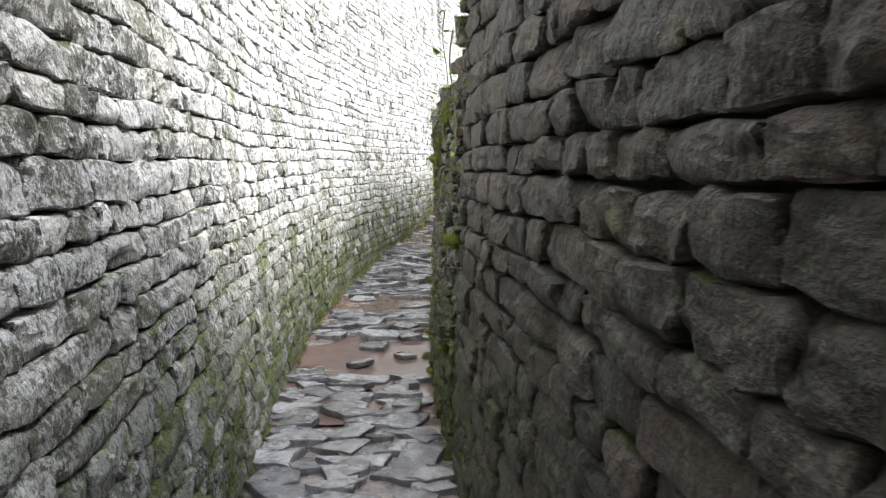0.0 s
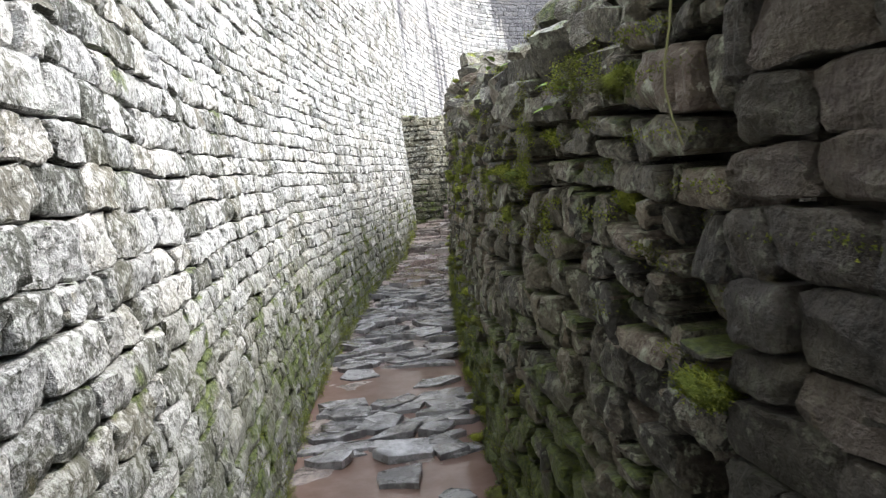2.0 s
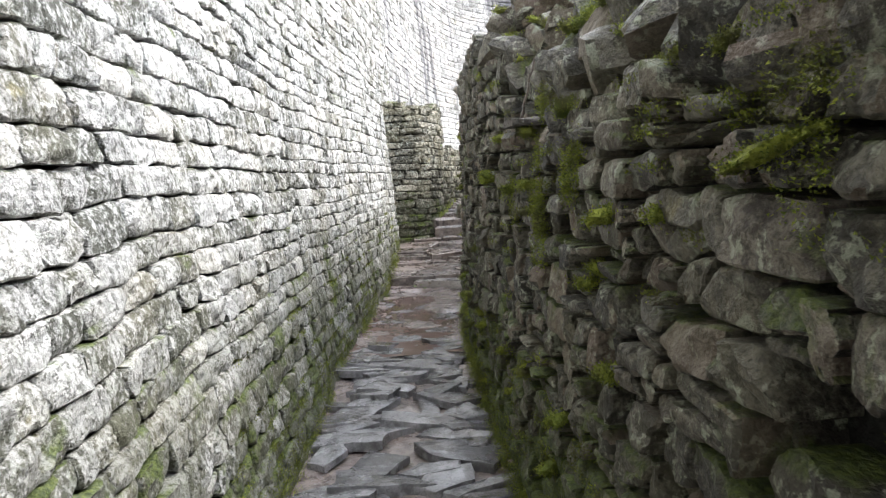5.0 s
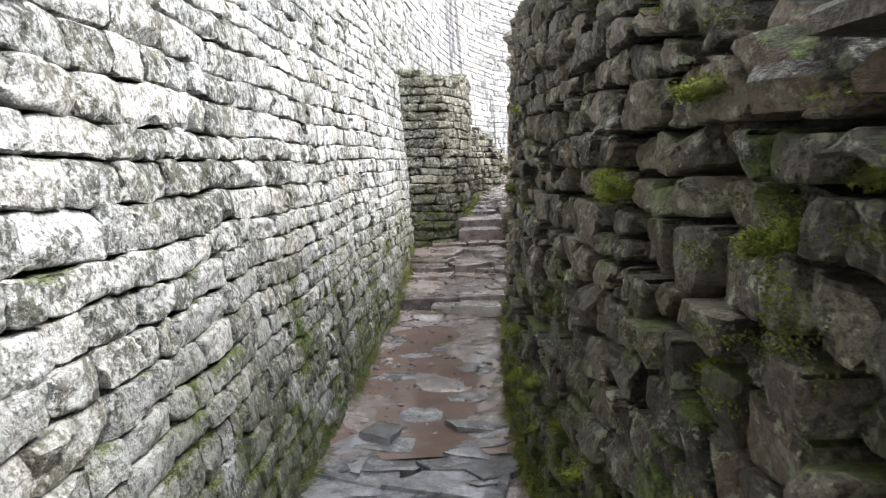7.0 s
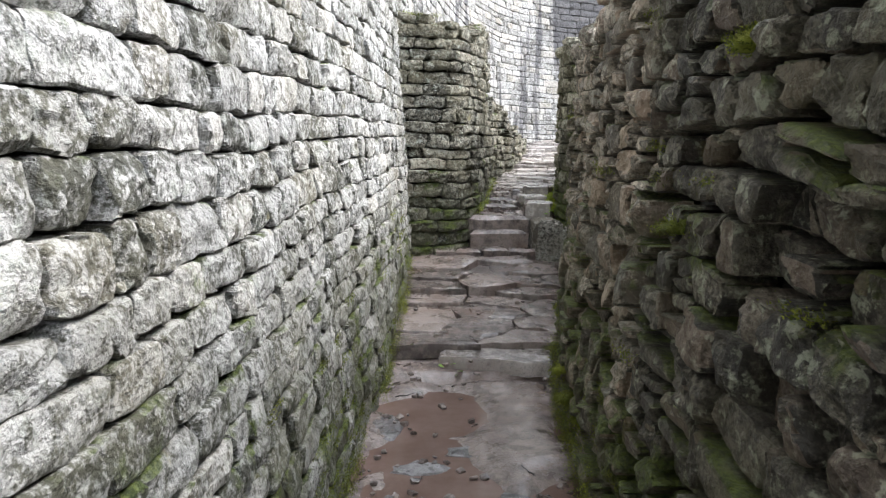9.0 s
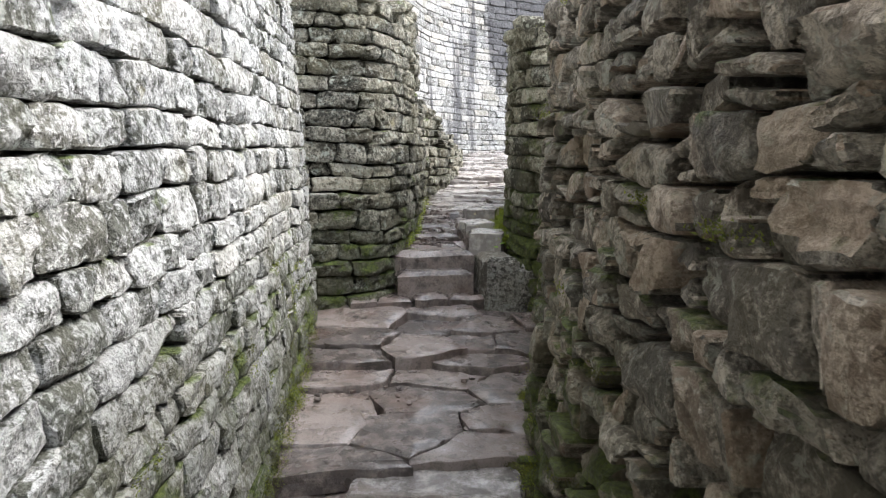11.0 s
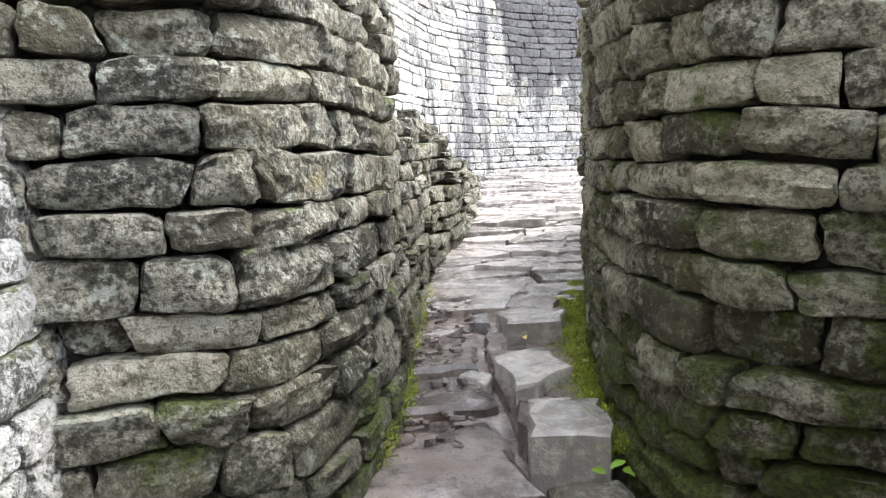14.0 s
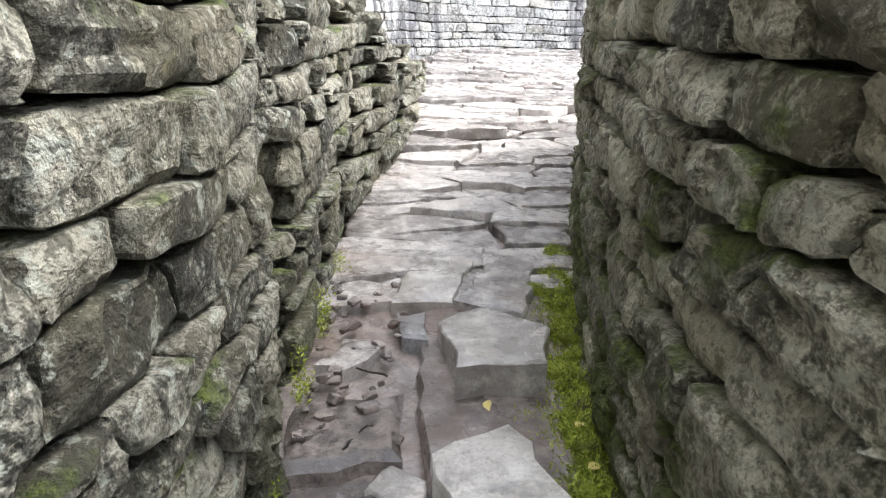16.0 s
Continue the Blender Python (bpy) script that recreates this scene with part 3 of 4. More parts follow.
xs, ys = np.arange(-1.6, 6.4, 0.06), np.arange(-6, 26.2, 0.06)
gx, gy = (g.ravel() for g in np.meshgrid(xs, ys))
lumps = np.array([noise.fractal((x * 2.4, y * 1.9, 0), 0.9, 2.0, 5) for x, y in zip(gx, gy)])
keep = 0.022 * lumps
sides = np.array([edges_at(y) for y in ys])
mid, half = np.repeat(sides.mean(1), len(xs)), np.repeat(np.maximum(np.ptp(sides, 1) / 2, 0.3), len(xs))
across = np.clip(np.abs(gx - mid + 0.08) / half, 0, 1)
keep = keep + np.where((gy > 10.5) & (gy < 13.8), 0.028 * across**2 + 0.018 * np.clip(lumps * 3, -1, 1) - 0.008, 0)
gv = np.column_stack([gx, gy, floor_z(gy) + np.where(gy < 13.8, keep, np.where(gy > 16.7, keep * 0.7 - 0.012, keep * 0.5 - 0.05)) - np.where(gy < 8, 0.012, 0.008)])
path_floor = part("floor", gv, grid_faces(len(xs), len(ys))[1][: (len(xs) - 1) * (len(ys) - 1)], MUD, centre=False)
tagged(path_floor, "uneven wet brown earth floor of the passage", "floor", kind="structure")

for y0, y1, level in ((4.0, 8.2, -0.004), (10.9, 13.75, 0.163)):
    pv, pf = [], []
    n = int((y1 - y0) / 0.2)
    for i in range(n + 1):
        y = y0 + (y1 - y0) * i / n
        pv += [(-1.4, y, level), (1.0, y, level)]
        if i:
            pf.append((2 * i - 2, 2 * i - 1, 2 * i + 1, 2 * i))
    tagged(part("water", pv, pf, WATER), "shallow muddy brown puddle on the passage floor", "puddle", kind="structure")


# ---- loose slates ----
rng = np.random.default_rng(5)
for y0, y1, gap_y in ((0.4, 4.7, 0.105), (4.7, 5.9, 0.24), (5.9, 6.95, 0.10), (6.95, 7.75, 0.3), (7.75, 11.2, 0.115)):
    y = y0
    while y < y1:
        y += gap_y * rng.uniform(0.6, 1.4)
        xl, xr = edges_at(y)
        for k in range((2 if y > 8.6 else 3) if gap_y < 0.12 else 1):
            cx = rng.uniform(xl + 0.1, xr - 0.1) if gap_y > 0.12 else xl + (xr - xl) * (k + rng.uniform(0.2, 0.8)) / (2 if y > 8.6 else 3)
            w, dp = rng.uniform(0.08, 0.25) * (1.35 if y > 8.6 else 1), rng.uniform(0.06, 0.15) * (1.25 if y > 8.6 else 1)
            n = int(rng.integers(4, 6))
            ang = np.sort((np.arange(n) + rng.uniform(-0.3, 0.3, n)) * 2 * math.pi / n) + rng.uniform(0, 1)
            turn = rng.uniform(-0.45, 0.45)
            px, py = w * np.cos(ang) * rng.uniform(0.8, 1.15, n), dp * np.sin(ang) * rng.uniform(0.8, 1.15, n)
            outline = np.column_stack([cx + px * math.cos(turn) - py * math.sin(turn), y + px * math.sin(turn) + py * math.cos(turn)])
            thick = rng.uniform(0.012, 0.03) * (1.5 if 8.6 < y < 10.6 else 1.0)
            z = float(floor_z(y)) + thick * 0.6 + rng.uniform(0, 0.03)
            verts, faces = slab(rng, outline, z, thick + 0.02, slope=rng.uniform(-0.11, 0.11, 2), worn=0.004, uneven=0.0015)
            tagged(part("slate", verts, faces, SLATE, smooth="angle"), "thin wet grey slate lying loose on the mud", "slate", group="loose slates")


for cx, cy, w, dp in ((-0.30, 11.5, 0.16, 0.12), (-0.02, 11.75, 0.13, 0.10), (-0.42, 12.25, 0.2, 0.1), (0.12, 12.35, 0.15, 0.16), (-0.28, 12.75, 0.12, 0.07), (0.02, 12.9, 0.16, 0.1), (-0.45, 13.2, 0.12, 0.2), (0.36, 13.4, 0.2, 0.22)):
    ang = np.arange(7) * 2 * math.pi / 7 + rng.uniform(-0.25, 0.25, 7)
    outline = np.column_stack([cx + w * np.cos(ang) * rng.uniform(0.75, 1.2, 7), cy + dp * np.sin(ang) * rng.uniform(0.75, 1.2, 7)])
    verts, faces = slab(rng, outline, 0.168, 0.05, worn=0.006, uneven=0.003)
    tagged(part("sunken_slab", verts, faces, SLATE, smooth="angle"), "flat worn slab just breaking the puddle surface", "slab", group="sunken slabs")


# ---- paving ----
def clip(poly, p, q):
    """The part of a polygon that lies nearer to p than to q."""
    mid, way = (p + q) / 2, q - p
    out = []
    for a, b in zip(poly, np.roll(poly, -1, 0)):
        da, db = (a - mid) @ way, (b - mid) @ way
        if da <= 0:
            out.append(a)
        if da * db < 0:
            out.append(a + (b - a) * da / (da - db))
    return np.array(out)


def pave(y0, y1, size, flat, thick, lift, seed, label, material, rise_past=None):
    """Irregular flags fitted to one another between the passage's sides."""
    r = np.random.default_rng(seed)
    base = part("pavement", [(*p, float(floor_z(p[1])) - 0.07) for p in ((edges_at(y0)[0], y0), (edges_at(y0)[1], y0), (edges_at(y1)[1], y1), (edges_at(y1)[0], y1))],
                [(0, 1, 2, 3)], MUD)
    tagged(base, label, "pavement", kind="structure")
    seeds = []
    for y in np.arange(y0 + size * flat / 2, y1, size * flat):
        xl, xr = edges_at(y)
        n = max(2, round((xr - xl) / size))
        for k in range(n):
            seeds.append((xl + (xr - xl) * (k + 0.5 + r.uniform(-0.42, 0.42)) / n, y + r.uniform(-0.42, 0.42) * size * flat))
    scaled = np.array(seeds) * (1, 1 / flat)
    for i, p in enumerate(scaled):
        xl, xr = edges_at(seeds[i][1])
        poly = np.array([(xl - 0.05, y0), (xr + 0.05, y0), (xr + 0.05, y1), (xl - 0.05, y1)]) * (1, 1 / flat)
        for j, q in enumerate(scaled):
            if i != j and abs(q[1] - p[1]) < 4 * size and len(poly):
                poly = clip(poly, p, q)
        if len(poly) < 3:
            continue
        poly = poly * (1, flat)
        c = poly.mean(0)
        reach = np.maximum(np.linalg.norm(poly - c, axis=1, keepdims=True), 0.02)
        poly = c + (poly - c) * (1 - r.uniform(0.004, 0.013) / reach)
        rise = float(floor_z(c[1] + 0.2) - floor_z(c[1] - 0.2)) / 0.4
        z = float(floor_z(c[1])) + lift + r.uniform(-0.014, 0.026) + (0.045 if rise_past and c[1] > rise_past(c[0]) else 0)
        verts, faces = slab(r, poly, z, thick, slope=(r.uniform(-0.03, 0.03), rise * 0.8 + r.uniform(-0.02, 0.02)), worn=0.006, uneven=0.003, ragged=0.010)
        part("slab", verts, faces, material, base, smooth="angle")


pave(14.12, 15.9, 0.44, 0.6, 0.09, 0.02, 3, "irregular damp brown paving slabs before the steps", STEP, lambda x: 15.2)
pave(17.9, 25.4, 0.42, 0.5, 0.07, 0.015, 4, "worn pale flagstones of the upper passage", PAVING, lambda x: 20.2 + 0.9 * (x - 2.0))


# ---- steps and large blocks ----
def block(name, outline, z, thick, label, category, material=PAVING, worn=0.02, group="", slope=(0, 0)):
    verts, faces = slab(rng, outline, z, thick, slope=slope, worn=worn, uneven=0.003, ragged=0.009)
    tagged(part(name, verts, faces, material, smooth="angle"), label, category, group=group)


block("ledge_slab", [(-0.42, 14.16), (-0.10, 14.14), (-0.06, 14.3), (-0.40, 14.42)], 0.305, 0.09, "flat wet slab at the edge of the paving", "slab", group="ledge slabs", worn=0.008)
block("ledge_slab", [(-0.09, 14.0), (0.1, 13.95), (0.60, 13.86), (0.66, 14.12), (0.3, 14.16), (-0.04, 14.15)], 0.285, 0.09, "long flat wet slab at the edge of the paving", "slab", group="ledge slabs", worn=0.008, slope=(0, 0.05))
for x0, x1, zt in ((-0.16, 0.10, 0.60), (0.105, 0.26, 0.64), (0.265, 0.49, 0.635), (0.495, 0.73, 0.65), (0.735, 1.03, 0.64)):
    block("step_stone", [(x0, 15.9), (x1 - 0.008, 15.92), (x1 - 0.008, 16.25), (x0, 16.25)], zt, 0.25, "worn reddish granite stone of the lowest step", "step", group="lowest step", material=STEP)
block("stone_step", [(0.40, 16.03), (0.93, 16.04), (0.93, 16.4), (0.40, 16.4)], 0.79, 0.2, "worn granite step with a rounded front edge", "step", worn=0.03, material=STEP)
block("stone_step", [(0.38, 16.19), (0.6, 16.15), (0.95, 16.2), (0.96, 16.75), (0.5, 16.75)], 0.90, 0.2, "broad worn upper step of brown granite", "step", worn=0.03, material=STEP)
block("path_slab", [(0.55, 16.76), (0.98, 16.76), (1.0, 17.1), (0.66, 17.1)], 0.95, 0.12, "smooth wet brown slab set in the path", "slab", material=STEP)
block("path_slab", [(0.70, 17.11), (0.99, 17.11), (1.06, 17.4), (0.76, 17.4)], 0.985, 0.12, "flat wet brown slab set in the path", "slab", material=STEP)
block("granite_block", [(0.96, 15.87), (1.18, 15.84), (1.21, 16.22), (0.97, 16.25)], 0.90, 0.42, "large lichened granite block standing beside the steps", "stone block", BLOCK_STONE, worn=0.03, group="blocks beside the steps")
block("granite_block", [(1.19, 15.84), (1.44, 15.80), (1.5, 15.98), (1.3, 16.2), (1.22, 16.22)], 0.84, 0.36, "dark granite block wedged beside the bastion", "stone block", BLOCK_STONE, worn=0.04, group="blocks beside the steps", slope=(-0.12, 0))
block("earth_bank", [(0.98, 16.32), (1.28, 16.32), (1.45, 17.0), (1.66, 17.6), (1.95, 18.3), (1.35, 18.3), (1.14, 17.6), (1.03, 17.0)], 1.0, 0.25, "bank of wet earth between the kerb slabs and the bastion", "earth", MUD, slope=(0, 0.03))
block("kerb_stone", [(0.95, 16.27), (1.17, 16.21), (1.25, 16.52), (1.03, 16.57)], 1.02, 0.2, "thick pale kerb slab along the bastion", "slab", KERB, group="kerb slabs", worn=0.006)
block("kerb_stone", [(1.02, 16.64), (1.28, 16.79), (1.24, 17.1), (1.04, 17.03)], 1.035, 0.2, "thick pale kerb slab along the bastion", "slab", KERB, group="kerb slabs", worn=0.006, slope=(0.03, 0.02))
block("kerb_stone", [(1.17, 17.3), (1.40, 17.26), (1.51, 17.5), (1.36, 17.7), (1.2, 17.63)], 1.085, 0.2, "tilted thick slab lying on the path", "slab", KERB, group="kerb slabs", worn=0.006, slope=(0.02, -0.05))
block("flat_slab", [(1.11, 17.87), (1.3, 17.84), (1.58, 18.3), (1.31, 18.33)], 1.055, 0.12, "flat pale slab on the upper path", "slab", KERB, group="flat slabs", worn=0.01, slope=(0, 0.04))
block("flat_slab", [(1.32, 17.84), (1.5, 17.69), (1.72, 18.14), (1.6, 18.26)], 1.05, 0.12, "flat grey slab beside the bastion", "slab", PAVING, group="flat slabs", worn=0.01, slope=(0, 0.04))
block("flat_slab", [(0.89, 17.03), (0.98, 16.87), (1.02, 17.02), (0.96, 17.1)], 0.97, 0.06, "small pale slab sunk in the path mud", "slab", KERB, group="flat slabs", worn=0.006)
block("flat_slab", [(0.85, 17.54), (0.91, 17.48), (1.06, 17.62), (0.94, 17.7)], 1.015, 0.07, "small grey slab beside the low wall", "slab", PAVING, group="flat slabs", worn=0.006)
block("flat_slab", [(1.09, 17.62), (1.17, 17.6), (1.2, 17.78), (1.12, 17.82)], 1.03, 0.12, "small dark wedge of slate by the tilted slab", "slab", SLATE, group="flat slabs", worn=0.006)


# ---- fallen stones on the inner wall's broken top ----
rng = np.random.default_rng(33)
rv, rf, total, crest = [], [], 0, []
for y in np.arange(3.5, 9.6, 0.13):
    for d in (0.13, 0.25, 0.37, 0.49):
        for tier in (0, 1, 2, 3):
            u = float(np.interp(y, right_face.line[:, 1], right_face.u))
            rise = float(np.interp(y, [3.5, 4.2, 6.4, 7.4, 9.6], [0.7, 0.40, 0.44, 0.65, 0.5])) * min(1, d / 0.36 + 0.05)
            h = 0.05 + tier * 0.12
            if h > rise + 0.04 or rng.random() < 0.12 or (abs(y - 8.3) < 0.27 and d < 0.3):
                continue
            c = right_face.place(np.array([u + rng.uniform(-0.06, 0.06)]), np.array([right_top(u) - 0.04 + h]), np.array([-d + rng.uniform(-0.04, 0.04)]))[0]
            verts, faces = loose_block(rng, c, (rng.uniform(0.06, 0.16), rng.uniform(0.06, 0.13), rng.uniform(0.04, 0.09)), rng.uniform(0, 6.28), 0.6, worn=0.08)
            rv.append(verts)
            rf += [tuple(i + total for i in f) for f in faces]
            total += len(verts)
            crest.append((round(y, 2), d, c))
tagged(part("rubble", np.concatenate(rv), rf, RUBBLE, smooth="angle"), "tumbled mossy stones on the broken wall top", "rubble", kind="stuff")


block("flat_stone", [(-0.02, 8.15), (-0.025, 8.34), (0.16, 8.36), (0.18, 8.14)], 1.735, 0.03, "flat dark slate lying on the broken wall top", "stone", SHADED_WALL, worn=0.006)


# ---- pebbles and grit on the path ----
rng = np.random.default_rng(77)
gv, gf, total = [], [], 0
for _ in range(420):
    y = rng.uniform(10.9, 14.0) if rng.random() < 0.5 else rng.uniform(14.2, 18.2)
    xl, xr = edges_at(y)
    if y > 16.2:
        xr = min(xr, xl + 0.32)
    side = rng.beta(0.5, 0.5)
    c = (xl + 0.04 + (xr - xl - 0.08) * side, y, float(floor_z(y)) + (0.004 if y < 14 else 0.02))
    size = rng.uniform(0.006, 0.02)
    verts, faces = loose_block(rng, c, (size * rng.uniform(0.8, 1.6), size, size * 0.6), rng.uniform(0, 6.28), 0.4, worn=0.15)
    gv.append(verts)
    gf += [tuple(i + total for i in f) for f in faces]
    total += len(verts)
tagged(part("pebbles", np.concatenate(gv), gf, STEP, smooth="angle"), "small wet stone chips scattered over the mud", "pebbles", kind="stuff")


# ---- moss ----
def moss_patch(name, spots, label, seed, blade=(0.004, 0.010), material=MOSS):
    """Tufts of short blades at the spots (place, way out, spread, count)."""
    r = np.random.default_rng(seed)
    rows = [np.repeat(np.array([[*p, *o, *w]], float), int(n * 2.4), 0) for p, o, w, n in spots]
    rows = np.concatenate(rows)
    n = len(rows)
    c = rows[:, :3] + r.normal(0, 1, (n, 3)) * rows[:, 6:9]
    way = rows[:, 3:6] + r.normal(0, 0.6, (n, 3))
    way *= r.uniform(*blade, (n, 1)) / np.linalg.norm(way, axis=1, keepdims=True)
    side = np.cross(way, r.normal(0, 1, (n, 3)))
    side *= r.uniform(0.0014, 0.003, (n, 1)) / (np.linalg.norm(side, axis=1, keepdims=True) + 1e-9)
    mv = np.stack([c - side, c + side, c + way], 1).reshape(-1, 3)
    mf = np.arange(3 * n).reshape(-1, 3).tolist()
    tagged(part(name, mv, mf, material, smooth=False), label, "moss", kind="stuff")


def cushions(name, places, label, seed):
    """Soft mounds of moss grown over stone; gives back where their blades stand."""
    r = np.random.default_rng(seed)
    cv, cf, total, hair = [], [], 0, []
    for p in places:
        verts, faces = loose_block(r, p, (r.uniform(0.02, 0.055), r.uniform(0.03, 0.07), r.uniform(0.010, 0.022)), r.uniform(0, 6.28), 0.5, worn=0.42)
        verts = verts + r.normal(0, 0.004, verts.shape)
        cv.append(verts)
        cf += [tuple(i + total for i in f) for f in faces]
        total += len(verts)
        mid = verts.mean(0)
        hair += [(v, (v - mid) / (np.linalg.norm(v - mid) + 1e-6) + (0, 0, 0.3), (0.009, 0.009, 0.004), 7) for v in verts]
    tagged(part(name, np.concatenate(cv), cf, MOSS), label, "moss", kind="stuff")
    return hair


rng = np.random.default_rng(21)
spots = []
for verts, u, z, place in right_ledges:
    y = place[1]
    high = z > right_top(u) - 0.22
    p = 0.05 + (0.2 if z < 0.6 else 0) if y > 11.5 else (0.5 if high and 3.2 < y < 10 else 0.30 if z > 1.2 and 3.2 < y < 9 else 0.05) + (0.30 if z < 0.8 and 5 < y < 11.5 else 0)
    if 3 < y < 15 and rng.random() < p:
        tip = verts[np.argsort(verts[:56, 2])[-8:]] if len(verts) > 60 else verts[np.argsort(verts[:, 2])[-8:]]
        for q in tip[::2]:
            spots.append((q, (-0.5, 0, 0.8), (0.012, 0.035, 0.008), int(rng.integers(10, 26))))
highest = {(y, d): c for y, d, c in crest}
for _ in range(1800):
    y, z = (rng.uniform(6.9, 8.5), rng.uniform(1.15, 1.8)) if rng.random() < 0.5 else (rng.uniform(3.6, 6.6), rng.uniform(1.3, 1.8))
    if noise.noise((y * 3.6, z * 2.4, 4)) > 0.24:
        u = float(np.interp(y, right_face.line[:, 1], right_face.u))
        c = right_face.place(np.array([u]), np.array([z]), np.array([rng.uniform(0.005, 0.03)]))[0]
        spots.append((c, (-0.6, 0, -0.1), (0.006, 0.02, 0.02), 30))
tops_at = [c + np.array((-0.03, 0, 0.06)) for (y, d), c in highest.items() if rng.random() < (0.6 if d < 0.3 else 0.35)]
for c in tops_at:
    spots.append((c + np.array((0, 0, 0.02)), (-0.2, 0, 1), (0.03, 0.04, 0.008), 40))
spots += cushions("moss_cushions", [*tops_at, *[s[0] for s in spots[: len(spots) - len(tops_at)] if rng.random() < 0.05]], "rounded green moss cushions on the wall top", 4)
for y in np.arange(-0.4, 0.6, 0.02):
    c = butt_face.place(np.array([0.1 + rng.uniform(0, 0.45)]), np.array([2.61]), np.array([rng.uniform(-0.3, 0.0)]))[0]
    spots.append((c, (0, -0.3, 1), (0.03, 0.02, 0.01), 30))
moss_patch("wall_moss", spots, "bright green moss cushions on the inner wall", 1)
spots = []
for y in np.arange(5, 16, 0.02):
    xl, xr = edges_at(y)
    if y > 7.5 and noise.noise((y * 1.3, 0, 0)) > -0.2:
        spots.append(((xr - 0.02, y, float(floor_z(y)) + abs(rng.normal(0, 0.13))), (-0.7, 0, 0.6), (0.02, 0.02, 0.04), 40))
    if noise.noise((y * 1.1, 5, 0)) > -0.1:
        spots.append(((xl + 0.03, y, float(floor_z(y)) + abs(rng.normal(0.05, 0.12))), (0.6, 0, 0.7), (0.012, 0.02, 0.025), 24))
for verts, u, z, place in left_ledges:
    y, over = place[1], z - float(floor_z(place[1]))
    if 2 < y < 15.5 and over < 0.75 and rng.random() < (0.85 if y > 7 else 0.5) - 0.9 * over:
        for q in verts[np.argsort(verts[:90, 2])[-12:]][::3]:
            spots.append((q, (0.6, 0, 0.7), (0.008, 0.03, 0.014), 24))
moss_patch("foot_moss", spots, "yellow-green moss along the feet of the walls", 2)
spots = []
for y in np.arange(15.4, 18.3, 0.008):
    xl, xr = edges_at(y)
    if noise.noise((y * 3.1, 9, 0)) > -0.3 and y > 16.2:
        spots.append(((xr - abs(rng.normal(0.03, 0.05)), y, 1.005 + 0.03 * (y - 17.2)), (-0.2, 0, 0.9), (0.035, 0.02, 0.008), 15))
    if y > 16.1 and noise.noise((y * 3, 3, 1)) > 0.1:
        spots.append(((xl + 0.02, y, float(floor_z(y)) + abs(rng.normal(0.03, 0.05))), (0.5, 0, 0.7), (0.015, 0.02, 0.02), 10))
mats = []
for y in np.arange(16.25, 18.4, 0.035):
    xl, xr = edges_at(y)
    if noise.noise((y * 3.1, 9, 0)) > -0.12:
        if rng.random() < 0.8:
            mats.append((xr - abs(rng.normal(0.02, 0.05)), y, 1.0 + 0.03 * (y - 17.2)))
spots += cushions("moss_mat", mats, "low green moss mat at the foot of the bastion", 6)
moss_patch("path_moss", spots, "fresh green moss and grass beside the path", 3, (0.006, 0.018), FRESH_MOSS)


# ---- vine, leaves ----
def tube(points, radius, sides=6):
    """A thin stem along soft points in space."""
    p = np.array(points, float)
    n, verts, faces = len(p), [], []
    for i, c in enumerate(p):
        way = p[min(i + 1, n - 1)] - p[max(i - 1, 0)]
        way /= np.linalg.norm(way)
        a = np.cross(way, (0.3, 1, 0.2))
        a /= np.linalg.norm(a)
        b = np.cross(way, a)
        for k in range(sides):
            t = 2 * math.pi * k / sides
            verts.append(c + radius * (1 - 0.5 * i / n) * (math.cos(t) * a + math.sin(t) * b))
    for i in range(n - 1):
        for k in range(sides):
            faces.append((i * sides + k, i * sides + (k + 1) % sides, (i + 1) * sides + (k + 1) % sides, (i + 1) * sides + k))
    return verts, faces


def leaf_blade(r, place, size, turn, tip):
    """One leaf: pointed oval, folded along its rib."""
    rows = ((0, 0), (0.25, 0.32), (0.55, 0.36), (0.8, 0.2), (1, 0))
    v = []
    for a, w in rows:
        for s in (-1, 0, 1):
            v.append((s * w * size, a * size * 1.3, 0.10 * size * abs(s) * (w > 0) - 0.25 * size * a * a))
    m = np.array(Euler((tip, r.uniform(-0.4, 0.4), turn)).to_matrix())
    f = [(i * 3 + k, i * 3 + k + 1, i * 3 + k + 4, i * 3 + k + 3) for i in range(4) for k in range(2)]
    return np.array(v) @ m.T + np.array(place), f


rng = np.random.default_rng(8)


def vine(start, drop, sway, leaves, label):
    n = 14
    line = [(start[0] - 0.012 * math.sin(i * 0.7) - 0.02, start[1] - sway * (i / n) ** 2 + 0.012 * math.sin(i * 1.3), start[2] - drop * i / n) for i in range(n)]
    stem = part("vine", *tube(line, 0.0032), VINE)
    tagged(stem, label, "vine")
    for k in leaves:
        for side in (-1, 1):
            v, f = leaf_blade(rng, line[k], rng.uniform(0.022, 0.036), rng.uniform(0, 6.28), rng.uniform(-0.6, 0.3))
            part("leaf", v, f, LEAF, stem)


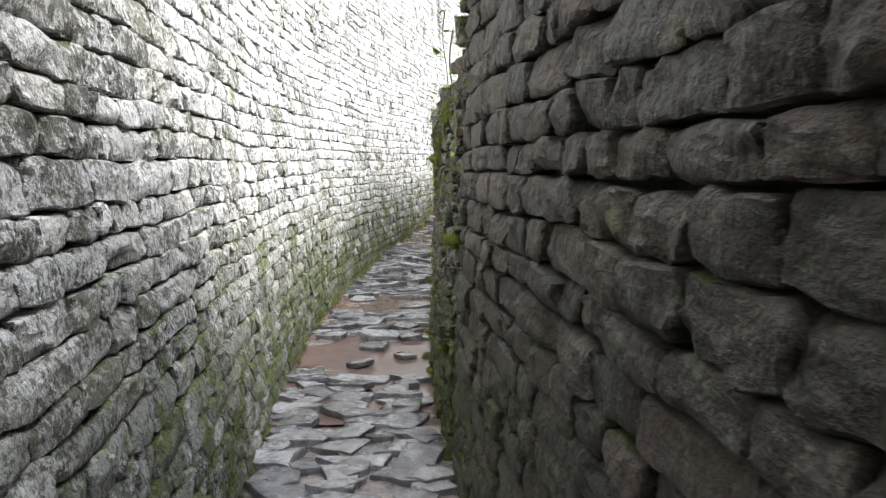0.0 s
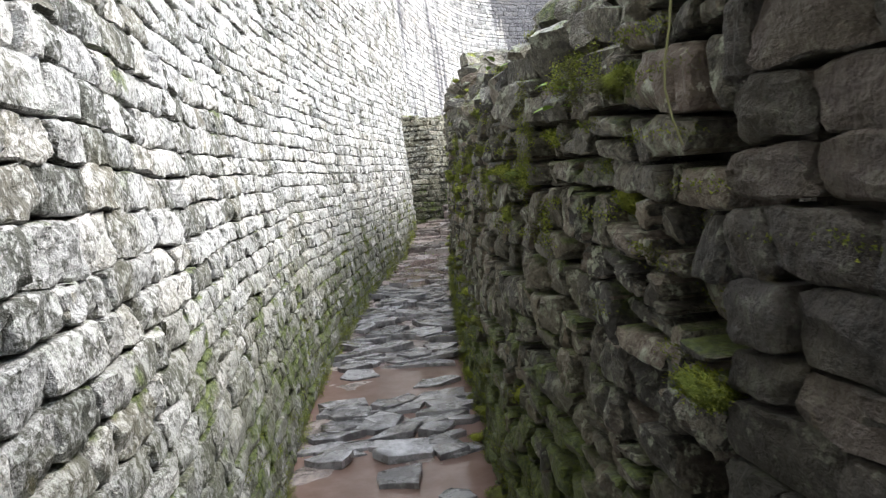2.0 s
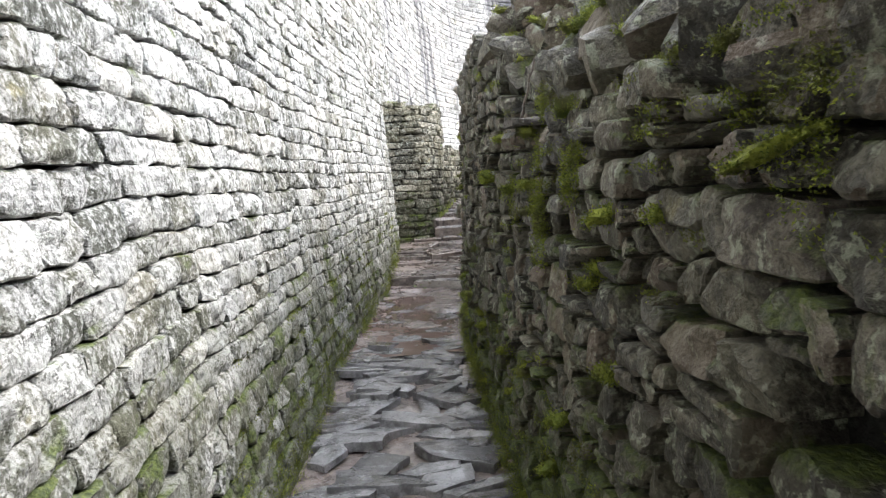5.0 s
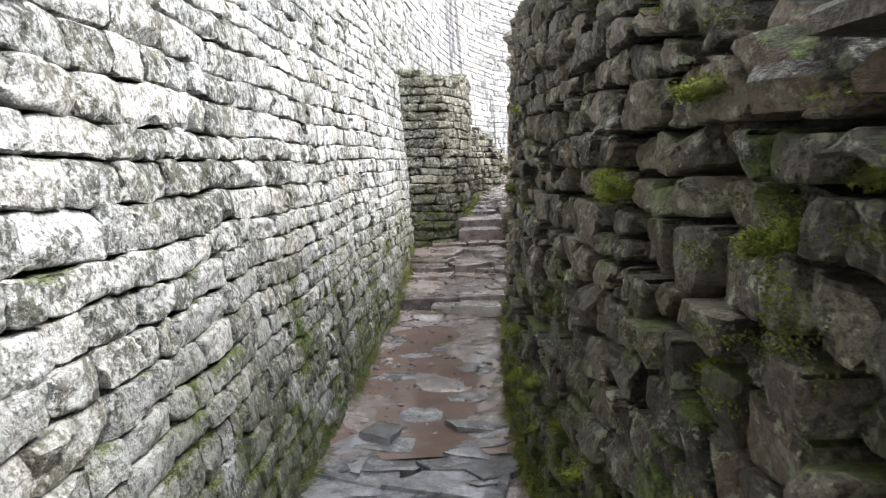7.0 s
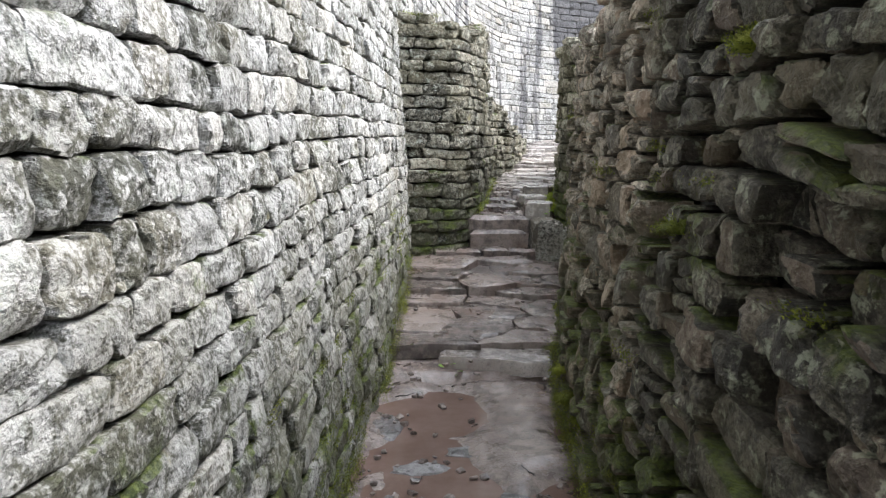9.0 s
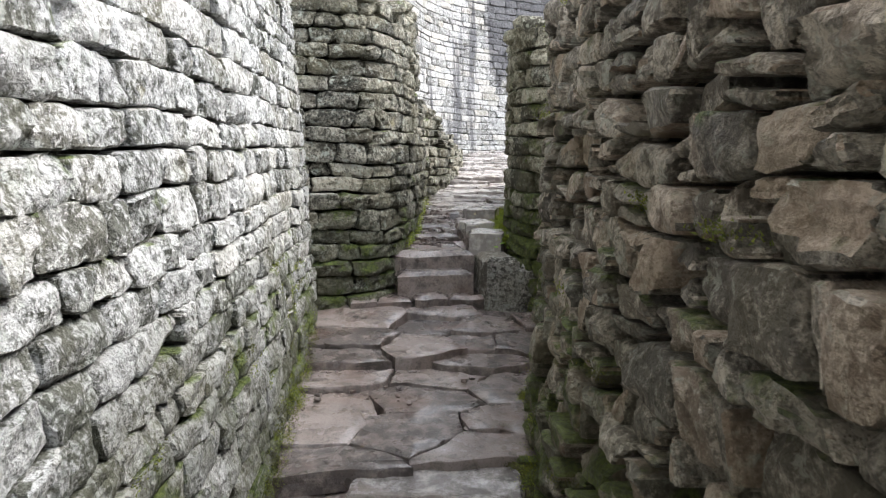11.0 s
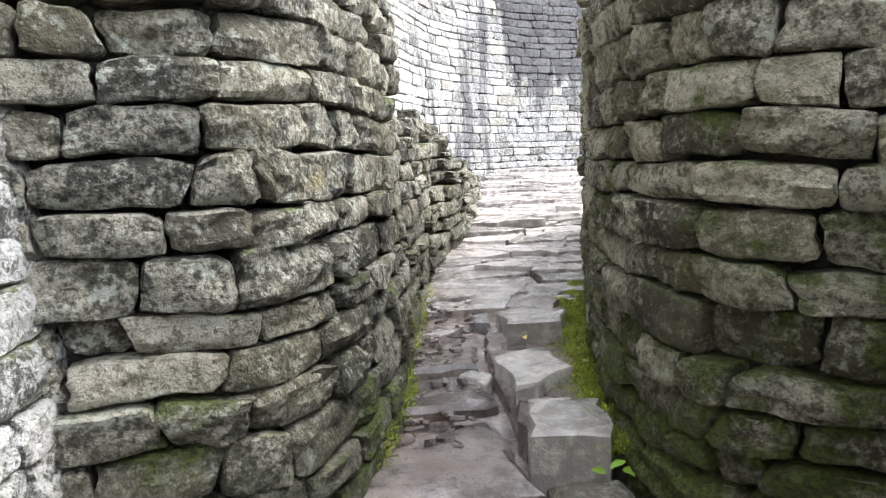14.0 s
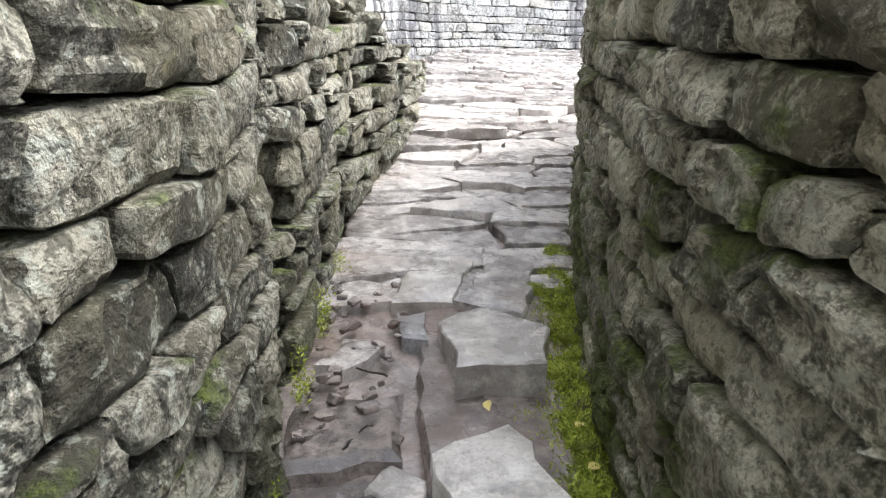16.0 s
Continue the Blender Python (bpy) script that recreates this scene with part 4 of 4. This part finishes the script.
vine((0.055, 2.61, 1.95), 0.66, 0.2, (4, 9), "thin yellow-green vine hanging down the dark wall")
vine((0.03, 3.42, 2.18), 0.68, 0.1, (0, 1, 2, 6), "thin leafy vine hanging from the wall top")
for x, y, z, count in ((0.0, 4.14, 1.70, 5), (0.0, 3.6, 2.02, 6), (-0.02, 5.0, 1.92, 3), (1.22, 16.17, 0.92, 6), (1.3, 16.05, 0.86, 5), (0.02, 13.95, 0.22, 5)):
    plant = None
    for k in range(count):
        v, f = leaf_blade(rng, (x - 0.03 + rng.normal(0, 0.02), y + rng.normal(0, 0.03), z + rng.normal(0, 0.02)), rng.uniform(0.025, 0.045), rng.uniform(0, 6.28), rng.uniform(-0.3, 0.6))
        if plant is None:
            plant = tagged(part("wall_plant", v, f, LEAF), "small bright green leafy plant rooted in the wall", "plant")
        else:
            part("leaf", v, f, LEAF, plant)
for x, y, z in ((1.36, 16.93, 1.0), (1.40, 17.08, 1.005), (1.32, 16.6, 0.98), (1.2, 17.15, 1.06), (0.35, 15.2, 0.45)):
    v, f = leaf_blade(rng, (x, y, z + 0.012), 0.03, rng.uniform(0, 6.28), 0.05)
    tagged(part("fallen_leaf", v, f, DRY_LEAF), "pale yellow fallen leaf lying on moss", "leaf", group="fallen leaves")
stick = [(0.06 + 0.004 * math.sin(i), 8.33 - 0.016 * i, 1.745 + 0.013 * i + 0.008 * math.sin(i * 0.9)) for i in range(16)]
tagged(part("twig", *tube(stick, 0.006), STEP), "thin bare grey twig lying on the broken wall", "twig")
for x, y, z, turn in ((-0.36, 13.55, 0.20, 0.4), (0.2, 12.6, 0.19, 1.9), (0.86, 17.15, 0.985, 0.9), (1.02, 17.45, 1.0, 2.4), (0.05, 15.1, 0.45, 0.2)):
    stick = [(x + 0.014 * i * math.cos(turn) + 0.004 * math.sin(i * 1.7), y + 0.014 * i * math.sin(turn), z + 0.003 * math.sin(i)) for i in range(9)]
    tagged(part("twig", *tube(stick, 0.004), CORE), "short dark twig lying on the wet path", "twig", group="twigs on the path")
